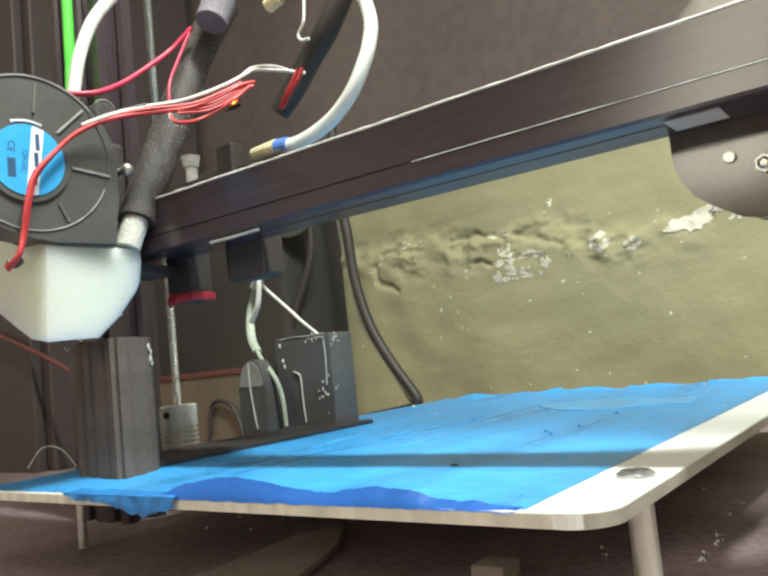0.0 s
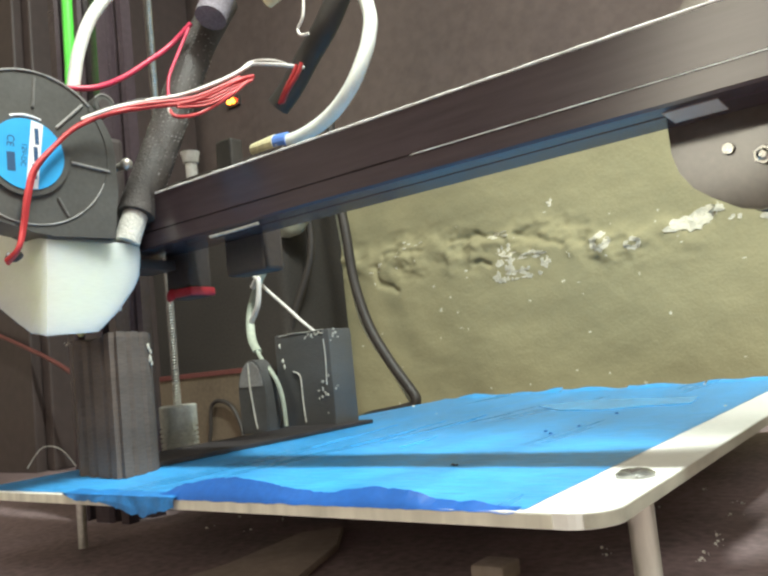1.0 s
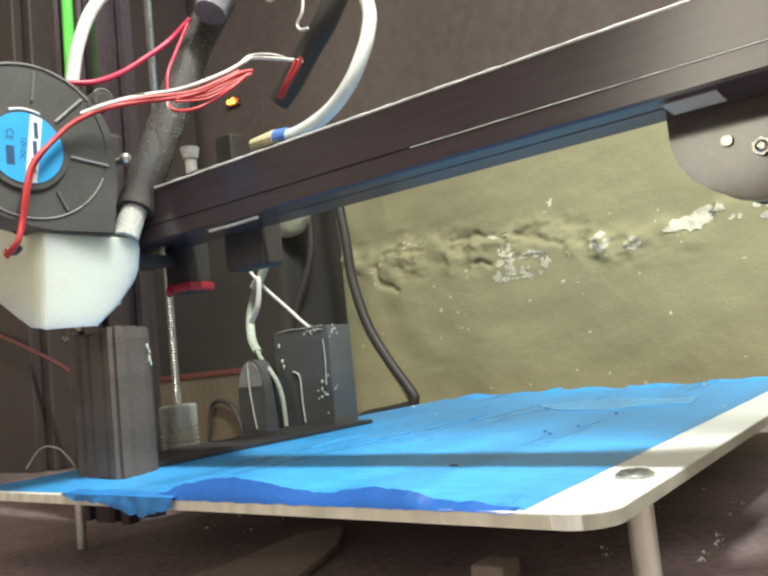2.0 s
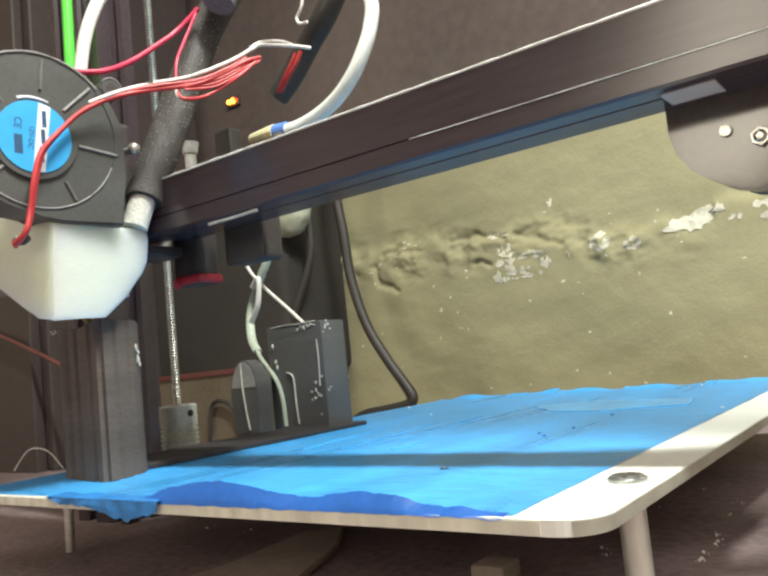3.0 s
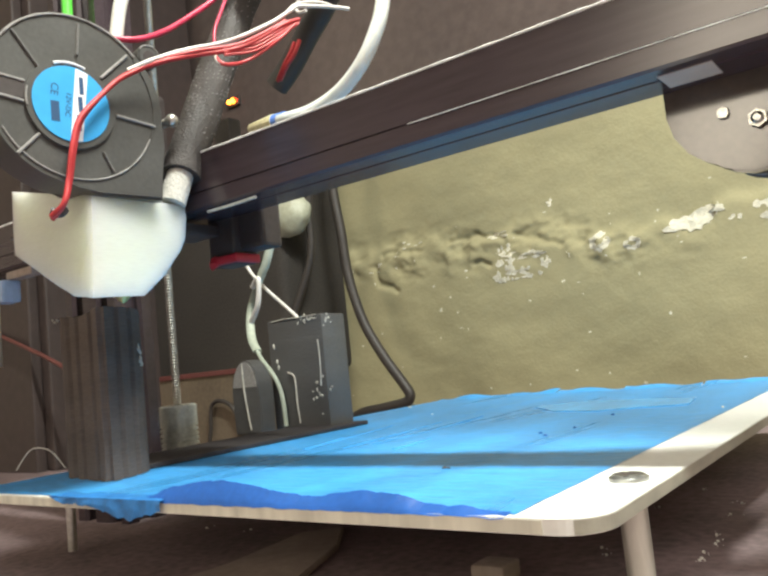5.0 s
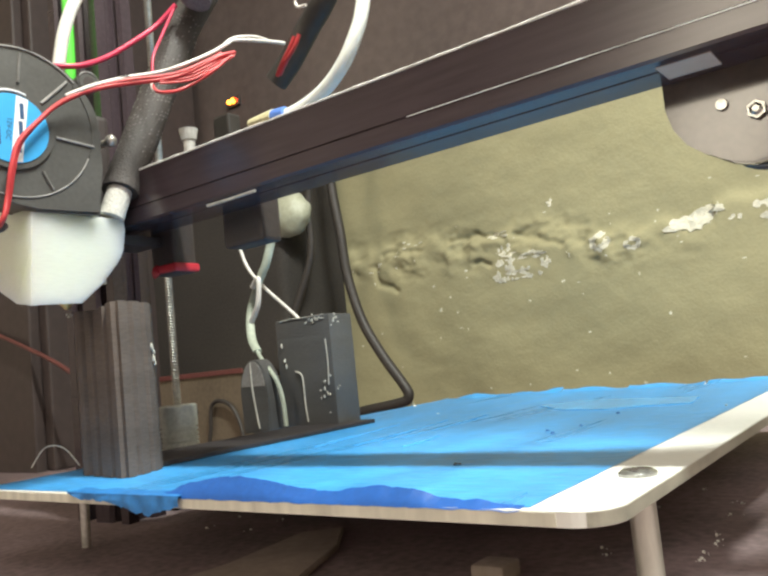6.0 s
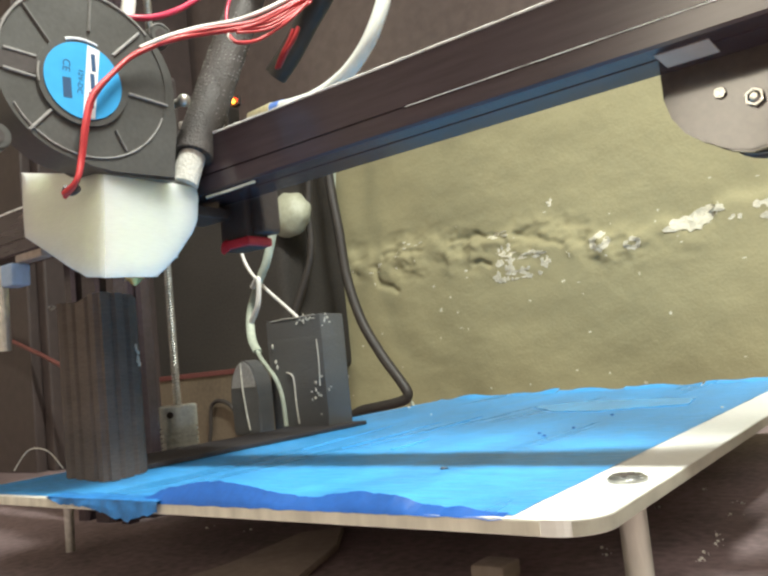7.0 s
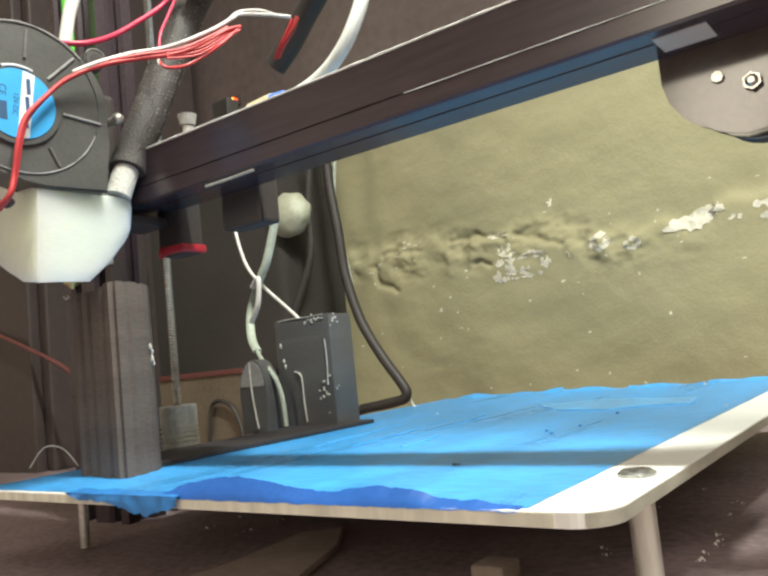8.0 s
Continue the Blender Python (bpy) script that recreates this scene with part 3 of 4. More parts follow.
# ---- the print head ----
def build_head():
    h = thing("extruder_carriage", (-165, 28, 58), "printing carriage with grey blower fan, milky duct and red wires", "printer carriage")
    part("carriage_plate", boxed((-215, 39, 76), (-157, 45.5, 132), 2.0), M_BLACK, h)
    part("heat_sink", boxed((-189, 20, 90), (-160, 39, 128), 1.5), M_BLACK, h)
    # blower housing: a drum with an outlet running down at its rear side
    cy, cz, r, hy, hz = 2.7, 117.9, 26.7, 0.5, 115.6
    # the blower stands turned a little towards the front
    turn = Matrix.Translation((-144.5, 6, 0)) @ Matrix.Rotation(radians(-8), 4, "Z") @ Matrix.Translation((144.5, -6, 0))
    def turned(bm):
        bm.transform(turn)
        return bm
    bm = bmesh.new()
    outline = [(29.4, 88.8), (31, 106), (31.3, 119)] + [(cy + (r + 1.6 * (1 - a / 110)) * math.cos(radians(a)), cz + r * math.sin(radians(a))) for a in range(12, 110, 6)] \
        + ring(cy, cz, r, 32, 110, 268) + [(5, 90), (8, 88.6)]
    prism(bm, outline, "x", -159, -144.6, 0.8)
    fan = part("blower_housing", turned(bm), M_FAN, h, "dark grey plastic blower housing", True)
    def arc(radius, a0, a1, thick, x=-144.4, oy=cy, oz=cz):
        bm = bmesh.new()
        pts = ring(oy, oz, radius, 30, a0, a1)
        for a, b in zip(pts, pts[1:]):
            rod(bm, (x, *a), (x, *b), thick * (0.8 + 0.35 * noise.noise((a[0] * 0.3, a[1] * 0.3, 2))), 6)
        return turned(bm)
    # rims, hub arcs and ribs in lighter greys put edge highlights into the colour
    part("rim", arc(26.2, 42, 172, 0.5), M_FANLIGHT, h, "lighter rim with the highlight in its colour", True)
    part("rim", arc(25.0, 208, 338, 0.38), M_FANLIGHT, h, "lighter rim with the highlight in its colour", True)
    part("rim", arc(25.0, -20, 40, 0.3), M_FAN, h, "", True)
    bm = bmesh.new()
    prism(bm, ring(hy, hz, 13.6, 48), "x", -144.7, -143.6, 0.4)
    part("hub", turned(bm), M_FAN, h, "", True)
    part("hub_rim", arc(12.9, 68, 112, 0.55, -143.6, hy, hz), M_LABELW, h, "pale arc for the highlight on the hub", True)
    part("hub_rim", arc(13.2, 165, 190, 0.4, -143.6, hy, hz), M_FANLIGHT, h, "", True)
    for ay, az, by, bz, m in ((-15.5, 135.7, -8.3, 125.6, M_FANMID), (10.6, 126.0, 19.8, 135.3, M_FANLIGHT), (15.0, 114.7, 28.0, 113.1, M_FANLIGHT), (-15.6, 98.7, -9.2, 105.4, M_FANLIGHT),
                              (4.4, 142.3, 3.3, 131.9, M_FANMID), (9.9, 102.3, 13.0, 96.3, M_FANMID), (-21.6, 121.5, -12.7, 120.6, M_FANLIGHT), (-21.8, 115.6, -13.2, 114.5, M_FANLIGHT)):
        bm = bmesh.new()
        rod(bm, (-144.3, ay, az), (-144.3, by, bz), 0.5, 6)
        part("rib", turned(bm), m, fan, "", True)
    # flush black strip stands for the shaded gap between the two ribs
    part("cable_channel", turned(boxed((-144.8, -23, 115.4), (-144.2, -12.6, 120.4))), M_BLACK, h, "dark strip for the shade in the cable channel")
    lab = bmesh.new()
    prism(lab, ring(hy, hz, 11.7, 48), "x", -143.7, -143.3)
    label = part("label", turned(lab), M_LABEL, h, "round blue label with white stripe")
    stripe = [(-0.6, 104.1), (3.1, 104.3), (5.9, 125.9), (2.2, 127.0)]
    part("stripe", turned(prism(bmesh.new(), stripe, "x", -143.35, -143.2)), M_LABELW, label)
    def text(name, body, y, z, size):
        cu = bpy.data.curves.new(name, "FONT")
        cu.body, cu.size, cu.align_x, cu.align_y, cu.extrude = body, size * S, "CENTER", "CENTER", 0.00003
        tmp = new(name, cu)
        me = bpy.data.meshes.new_from_object(tmp.evaluated_get(bpy.context.evaluated_depsgraph_get()))
        bpy.data.objects.remove(tmp)
        # letters read along z, on a face that looks along +x
        m = Matrix(((0, 0, 1, 0), (0, 1, 0, 0), (-1, 0, 0, 0), (0, 0, 0, 1)))
        me.transform(Matrix.Rotation(radians(-8), 4, "Z") @ Matrix.Rotation(radians(-6.5), 4, "X") @ m)
        me.materials.append(M_INK)
        ob = new(name, me)
        ob.parent = label
        ob.location = (turn @ Vector((-143.25, y, z)) - BASE[h.name]) * S
        return ob
    text("text_voltage", "12V-DC", -0.7, 115.2, 2.3)
    text("text_mark", "CE", -4.6, 119.4, 3.2)
    part("ink_block", turned(boxed((-143.3, -5.9, 109.6), (-143.2, -3.4, 115.7))), M_INK, label)
    for z0, z1, y in ((119, 124.4, 3.6), (113.4, 118.2, 3.0), (107.5, 112.4, 2.3)):
        part("ink_bar", turned(boxed((-143.2, y - 0.6, z0), (-143.12, y + 0.7, z1))), M_INK, label)
    for y, z in ((28.2, 137.2), (-24, 96)):
        bm = bmesh.new()
        prism(bm, ring(y, z, 3.9, 24), "x", -156, -145.2, 0.4)
        part("mounting_ear", turned(bm), M_FAN, h, "", True)
        bm = bmesh.new()
        prism(bm, ring(y, z, 2.0, 20), "x", -145.3, -145.0)
        part("ear_hole", turned(bm), M_BLACK, h)
    # pale arc paints the highlight on the upper ear
    part("rim", arc(3.8, 20, 150, 0.28, -145.1, 28.2, 137.2), M_FANLIGHT, h, "pale arc for the highlight on the mounting ear", True)
    # milky printed duct under the fan, wrapped round the nozzle
    bm = bmesh.new()
    side = [(6.2, 88.6), (41, 89.2), (41.6, 85), (40.4, 78), (38, 73), (30.5, 64.5), (22.5, 57.9), (4.4, 57.2), (5.7, 79)]
    def wall_x(x, k):
        return [bm.verts.new((x, y, z)) for y, z in k]
    right = wall_x(-146, side)
    inset = [(7.0, 100.5), (40, 100), (40.6, 96), (40, 86), (38, 83), (30, 81), (22, 79), (7.0, 78.3), (7.0, 90)]
    left = wall_x(-194.5, inset)
    mid = wall_x(-172, [(6.6, 95), (40.5, 95), (41, 90), (40, 80), (38, 76), (30, 69), (22, 66), (7.2, 65.6), (6.8, 84)])
    low = wall_x(-158, [(6.4, 91.5), (40.8, 92), (41.4, 87), (40.3, 79), (38, 74.2), (30.2, 66), (22.3, 59.8), (5.8, 59.3), (6, 81)])
    rows = [right, low, mid, left]
    bm.faces.new(right)
    bm.faces.new(left[::-1])
    for a, b in zip(rows, rows[1:]):
        for i in range(9):
            bm.faces.new((a[i], a[(i + 1) % 9], b[(i + 1) % 9], b[i]))
    bmesh.ops.triangulate(bm, faces=[f for f in bm.faces if len(f.verts) == 4])
    bmesh.ops.subdivide_edges(bm, edges=bm.edges, cuts=2, use_grid_fill=True)
    for v in bm.verts:
        v.co += Vector((noise.noise(v.co * 0.15), noise.noise(v.co * 0.15 + Vector((9, 0, 0))), noise.noise(v.co * 0.2 + Vector((0, 9, 0))))) * 0.2
    part("duct", bm, M_DUCT, h, "milky translucent printed air duct")
    rng = random.Random(2)
    bm = bmesh.new()
    for i in range(22):
        t = i / 21
        blob(bm, (-146.5 - rng.uniform(0, 3), 40.5 - 18 * t + rng.uniform(-0.6, 0.6), 76 - 17 * t + rng.uniform(-0.5, 0.5)), [rng.uniform(0.3, 0.9)] * 3, i)
    part("duct_burr", bm, M_DUCT, h, "ragged print burrs on the duct edge")
    bm = bmesh.new()
    rod(bm, (-165.2, 28, 60.2), (-165.2, 28, 58.1), 2.6, 14, 0.6)
    rod(bm, (-165.2, 28, 66), (-165.2, 28, 60.2), 3.4, 6)
    part("nozzle", bm, M_BRASS, h)
    part("heater_block", boxed((-176, 20, 66), (-154, 38, 76), 0.6), M_ALU, h)
    # probe beside the nozzle with a red silicone band
    part("probe_body", boxed((-163, 65, 70.8), (-148.6, 76, 92), 1.4), M_BLACK, h)
    part("probe_band", boxed((-161, 64.2, 71.2), (-147.4, 76.6, 74.6), 1.0), M_REDBAND, h, "red silicone band")
    bm = bmesh.new()
    blob(bm, (-160, 65.0, 72.6), (2.6, 1.4, 2.6), 3)
    part("probe_seal", bm, M_REDBAND, h, "red silicone bulge", True)
    part("probe_arm", boxed((-172, 45.4, 82), (-156, 65, 86), 0.8), M_BLACK, h)
    # small blue and silver fitting on the far side
    part("side_fitting", boxed((-214.5, 8, 63.7), (-206.5, 15, 71.7), 1.0), M_PALEBLUE, h, "pale blue side fitting")
    bm = bmesh.new()
    rod(bm, (-217.5, 10, 71.7), (-217.5, 10, 41.7), 2.2, 14)
    part("side_arm", boxed((-209.5, 11, 71.7), (-192, 16, 74.7), 0.8), M_CARD, h, "tan side bracket")
    part("side_rod", bm, M_STEEL, h)
    for y, z in ((36.5, 117.5),):
        bm = bmesh.new()
        bmesh.ops.create_uvsphere(bm, u_segments=16, v_segments=10, radius=2.2, matrix=Matrix.Translation((-143.5, y, z)))
        rod(bm, (-160, y, z), (-144, y, z), 1.4, 12)
        part("bolt", bm, M_STEEL, h, "", True)
    # braided hose and wires
    cable("braided_hose", [(-147.6, 41.8, 99.6), (-148.4, 45.2, 106.5), (-148.8, 53.3, 122.4), (-149.4, 61.5, 139.1), (-149.2, 69.9, 156.5), (-149, 80.2, 177.5), (-147, 93, 199)], 6.8, M_SLEEVE, h, "black braided hose", n=18, wobble=0.04)
    # scattered light grey threads paint the glints on the braid
    bm = bmesh.new()
    braid = random.Random(3)
    pth = spline([(-148.9, 45.2, 105.9), (-148.8, 53.3, 122.4), (-149.4, 61.5, 139.1), (-149.2, 69.9, 156.5), (-149, 80.2, 177.5)], 20)
    for i, p in enumerate(pth[:-1]):
        d = (pth[i + 1] - p).normalized()
        s = d.orthogonal().normalized()
        u = d.cross(s)
        for k in range(13):
            if braid.random() < 0.6:
                continue
            a = 2 * math.pi * (k + 0.5 * (i % 2)) / 13
            q = p + (s * math.cos(a) + u * math.sin(a)) * 6.77
            rod(bm, q - d * 0.35, q + d * 0.4 + (u * math.cos(a) - s * math.sin(a)) * 0.4, 0.13, 4)
    tagged(part("braid_glint", bm, M_FANLIGHT, h, "pale threads for the glints of the braid"), kind="stuff")
    cable("hose_end", [(-147.6, 37.3, 89.9), (-147.3, 39.1, 94.7), (-147.4, 41.5, 100.2)], 4.6, M_GAUZE, h, "pale taped hose end", n=16)
    cable("hose_cuff", [(-134, 73.4, 180.5), (-134, 76.5, 187), (-134, 82, 200)], 6.4, M_CUFF, h, "grey fabric cuff", n=18)
    cable("red_wire", [(-145, -7.8, 80.6), (-140.4, -6.4, 83.8), (-140.6, -4.4, 90.8), (-139.6, -3.2, 100.4), (-139.5, -0.3, 109.5), (-139, 6.8, 118), (-138, 13, 124.4), (-135.5, 20.8, 129.6)], 0.85, M_RED, h)
    cable("red_wire", [(-146, -7.0, 80.0), (-141.4, -5.6, 83.8), (-141.4, -3.4, 90.8), (-140.8, -1.8, 100.4), (-140.4, 0.9, 109.5), (-140, 7.6, 118.4), (-138.6, 14, 125.4), (-136, 21.4, 130.8)], 0.7, M_RED, h)
    cable("black_wire", [(-140.6, 3.0, 113.0), (-139.8, 8.6, 119.8), (-138.4, 14.8, 126.4), (-135.6, 21.8, 132), (-132.4, 28.6, 134.8), (-129.8, 36.2, 137.6)], 0.45, M_BLACK, h)
    cable("wire_stub", [(-145.6, -7.6, 82.4), (-144.6, -5.4, 81.6), (-145.2, -3.4, 83.0)], 1.3, M_BLACK, h, "dark hole where the wire leaves the duct")
    loose = []
    loose.append(cable("red_wire", [(-137, 17, 127.2), (-135.5, 20.8, 129.6), (-132, 27.5, 132.6), (-129.7, 36.8, 136.1), (-122.9, 49.1, 139.6), (-119.2, 60.1, 146.4), (-116.1, 67.3, 151.7), (-114.4, 72.9, 154.3)], 0.85, M_RED, h))
    loose.append(cable("red_wire", [(-137.4, 17.6, 128.3), (-136, 21.4, 130.8), (-132, 28.2, 134), (-129, 37, 137.3), (-122.4, 49.6, 141), (-118.8, 60.4, 147.6), (-116, 67.6, 152.9)], 0.7, M_RED, h))
    loose.append(cable("white_wire", [(-137.6, 16.2, 128), (-136.2, 18.4, 129.4), (-133.2, 24.6, 132.9), (-130.5, 34.6, 137.7), (-127.2, 46.8, 142.4), (-121.8, 52.7, 145.1), (-117.9, 63.0, 151.7), (-115.2, 70.1, 157.3), (-114.2, 73.4, 159.5), (-109.4, 84.7, 161.3), (-106.9, 93.2, 162.4)], 0.7, M_WHITEW, h))
    loose.append(cable("white_wire", [(-116.6, 67.5, 155), (-114.6, 72.5, 160.2), (-111, 80, 162.2), (-109, 85.6, 161.9)], 0.5, M_WHITEW, h))
    loose.append(cable("red_loop", [(-114.8, 71.6, 152.9), (-116.4, 64.3, 145.4), (-120, 59.4, 140.8), (-122.6, 51.7, 135.4), (-123.6, 43.7, 132.9), (-126.8, 43.2, 136.5)], 0.65, M_RED, h))
    loose.append(cable("loop_end", [(-124.2, 43.1, 133.2), (-125.6, 42.8, 134.4), (-126.8, 43.2, 137)], 0.6, M_WHITEW, h, "bare pale wire end"))
    for k in range(3):
        loose.append(cable("red_strand", [(-114.6 + k * 0.2, 72.4, 154 - k * 0.6), (-117.5, 64.0, 148 - k * 1.1), (-120.6, 55.5, 142.2 - k * 1.2), (-124.5, 45.0, 138.6 - k * 0.9)], 0.45, M_RED, h))
    cable("crimson_wire", [(-158, 13, 144.4), (-150.7, 20.6, 144.1), (-147.8, 28.9, 145.5), (-148.5, 40.7, 152.1), (-148.6, 53.3, 162.0), (-147.4, 63.5, 171.0), (-142, 70, 180)], 1.05, M_CRIMSON, h)
    cable("crimson_wire", [(-134.4, 50.0, 141.6), (-135.8, 52.0, 150.8), (-138.3, 58.3, 161.3), (-141.7, 68.4, 177.4)], 0.6, M_CRIMSON, h)
    cable("feed_tube", [(-152.2, 19, 134), (-152.2, 22.5, 143.4), (-152.2, 25.8, 158.6), (-152.2, 31.6, 173.3), (-152.2, 40, 185.5), (-152.2, 51.2, 197.3), (-150, 66, 208)], 2.3, M_PTFE, h, "milky white tube", n=14)
    return h, loose


# ---- the moving bed with its tape ----
def build_bed():
    bed = thing("print_bed", (-117, 160, -3), "white metal print bed covered in blue masking tape", "print bed")
    rr = 9.0
    outline = [(-234, 0)] + [(-rr + rr * math.sin(radians(a)), rr - rr * math.cos(radians(a))) for a in range(0, 91, 9)] + [(0, 322), (-234, 322)]
    part("plate", prism(bmesh.new(), outline, "z", -2.95, 0, 0.25), M_BED, bed, "white painted metal plate")
    part("front_edge", boxed((-233, -0.18, -2.8), (-rr - 1.5, 0.05, -0.25)), M_BEDEDGE, bed, "yellowed worn front edge")
    # cut side edge, its colour greyed for the shade on that side
    side = [(-rr + (rr + 0.16) * math.sin(radians(a)), rr - (rr + 0.16) * math.cos(radians(a))) for a in range(27, 91, 7)] + [(0.16, 321)]
    inner = [(-rr + (rr - 0.1) * math.sin(radians(a)), rr - (rr - 0.1) * math.cos(radians(a))) for a in range(27, 91, 7)] + [(-0.1, 321)]
    part("side_edge", prism(bmesh.new(), side + inner[::-1], "z", -2.8, -0.22), M_BEDSIDE, bed, "cut edge of the plate, shade in its grey")
    # tape strips laid front to back, slightly uneven
    rng = random.Random(6)
    x = -16.8
    for k in range(5):
        wide = 43.4
        a, b = x - wide - 0.2, x
        y0, y1 = 1.2 + rng.uniform(0, 1.0), 318 + rng.uniform(-5, 3.5)
        bm = bmesh.new()
        nx, ny = 22, 120
        grid = []
        for j in range(ny + 1):
            row = []
            for i in range(nx + 1):
                u, v = i / nx, j / ny
                px, py = a + (b - a) * u, y0 + (y1 - y0) * v
                if j == ny:
                    py += 2.5 * noise.noise((px * 0.12, 0, k))
                if i in (0, nx):
                    px += 0.25 * noise.noise((py * 0.1, k, 0))
                z = 0.16 + 0.04 * (k % 2) + 0.10 * noise.noise((px * 0.10, py * 0.03, k)) + 0.05 * noise.noise((px * 0.5, py * 0.15, k + 5))
                z += 0.15 * math.exp(-(((px + 75) / 26) ** 2 + ((py - 240) / 18) ** 2)) + max(0, (v - 0.97) / 0.03) ** 2 * (1.5 + 2.5 * noise.noise((px * 0.05, 8, k)))
                row.append(bm.verts.new((px, py, max(0.05, z))))
            grid.append(row)
        for j in range(ny):
            for i in range(nx):
                bm.faces.new((grid[j][i], grid[j][i + 1], grid[j + 1][i + 1], grid[j + 1][i]))
        part("tape_strip", bm, M_TAPE, bed, smooth=True)
        x -= wide + 0.1
    # peeling lip of tape along the front edge, shade put into its darker blue
    bm = bmesh.new()
    n = 150
    rows = []
    for i in range(n + 1):
        px = -131 + 113 * i / n
        u = i / n
        tall = 4.6 * math.exp(-((px + 100) / 25) ** 2) + 2.9 * math.exp(-((px + 52) / 13) ** 2) + 0.6 + 0.6 * max(0, math.sin((px + 18) * 0.45)) * (u > 0.75)
        tall *= min(1, (i + 2) / 14, (n - i + 1) / 10)
        tall += 0.35 * noise.noise((px * 0.25, 0, 0)) + 0.2 * noise.noise((px * 0.9, 4, 0))
        ragged = 0.7 * noise.noise((px * 0.22, 7, 0)) + 0.3 * noise.noise((px * 0.8, 2, 0))
        col = []
        for j in range(7):
            v = j / 6
            lean = 1.2 + 2.2 * math.sin(v * 1.5)
            col.append(bm.verts.new((px, -0.3 + ragged * (1 - v) * 0.2 + lean * v + 0.4 * noise.noise((px * 0.1, v, 3)) * v, -0.25 + ragged * 0.35 * (1 - v) + (max(0.35, tall) + 0.25) * v)))
        rows.append(col)
    for a, b in zip(rows, rows[1:]):
        for j in range(6):
            bm.faces.new((a[j], b[j], b[j + 1], a[j + 1]))
    part("tape_lip", bm, M_TAPEDARK, bed, "dark curling front edge of the tape", True)
    # loose tape hanging over the front edge, its blue darkened for the head's shadow
    bm = bmesh.new()
    rows = []
    for i in range(61):
        px = -172 + 54 * i / 60
        u = i / 60
        drop = 2.0 + 3.4 * math.exp(-((u - 0.72) / 0.22) ** 2) + 0.8 * noise.noise((px * 0.3, 1, 1)) + 0.4 * noise.noise((px * 1.1, 1, 5))
        drop *= min(1, (i + 1) / 10)
        col = []
        for j in range(9):
            v = j / 8
            y = 5 - 6.2 * min(1, v * 2) - 0.5 * max(0, v - 0.5)
            z = 0.7 + 0.5 * noise.noise((px * 0.12, v * 2, 4)) if v < 0.5 else 0.55 - drop * (v - 0.5) * 2
            col.append(bm.verts.new((px, y + 0.5 * noise.noise((px * 0.2, v * 3, 2)), z)))
        rows.append(col)
    for a, b in zip(rows, rows[1:]):
        for j in range(8):
            bm.faces.new((a[j], b[j], b[j + 1], a[j + 1]))
    part("tape_flap", bm, M_TAPESHADED, bed, "loose wrinkled tape over the front edge", True)
    # paler patch paints the gloss of a tape blister; thin pale streaks beside it
    bm = bmesh.new()
    prism(bm, [(-119.3, 224.5), (-103.6, 242.9), (-72.2, 238.8), (-42.8, 229.9), (-38.3, 201.0), (-58.2, 196.5), (-72.6, 189.2), (-96.0, 196.3)], "z", 0.1, 0.5)
    part("gloss_patch", bm, M_TAPEPALE, bed, "paler patch for the gloss on the tape")
    for k, (p, q) in enumerate([((-153.1, 100.5), (-162.7, 163.0)), ((-134.6, 93.5), (-140.9, 171.6)), ((-126.6, 101.2), (-127.1, 174.9)), ((-127.4, 135.4), (-129.7, 190.7)), ((-152.7, 91.6), (-159.7, 123.5)), ((-107.3, 87.4), (-109.4, 115.3))]):
        bm = bmesh.new()
        d = 0.7 + 0.5 * (k % 3)
        prism(bm, [(p[0] - d * 0.3, p[1]), (p[0] + d * 0.3, p[1]), ((p[0] + q[0]) / 2 + d, (p[1] + q[1]) / 2), (q[0], q[1]), ((p[0] + q[0]) / 2 - d, (p[1] + q[1]) / 2)], "z", 0.1, 0.46)
        part("pale_streak", bm, M_TAPEPALE, bed)
    # corner screw and its standoff
    sx, sy = -7.4, 37.3
    bm = bmesh.new()
    rod(bm, (sx, sy, 0), (sx, sy, 0.7), 4.3, 28)
    rod(bm, (sx, sy, 0.7), (sx, sy, 1.35), 4.2, 28, 3.3)
    part("corner_screw", bm, M_SCREW, bed, "steel cross-head corner screw", True)
    bm = bmesh.new()
    box(bm, (sx - 2.9, sy - 0.7, 1.2), (sx + 2.9, sy + 0.7, 1.42))
    box(bm, (sx - 0.7, sy - 2.9, 1.2), (sx + 0.7, sy + 2.9, 1.43))
    part("screw_slot", bm, M_BLACK, bed)
    bm = bmesh.new()
    rod(bm, (sx, sy, -29), (sx, sy, -2.9), 3.0, 28)
    part("standoff", bm, M_POST, bed, "bright steel standoff", True)
    bm = bmesh.new()
    rod(bm, (-226.6, sy, -29), (-226.6, sy, -2.9), 1.8, 20)
    part("standoff", bm, M_THREAD, bed, "thin steel standoff", True)
    part("carriage", boxed((-190, 130, -23.5), (-45, 260, -20), 1.0), M_PLATE, bed, "black carriage plate under the bed")
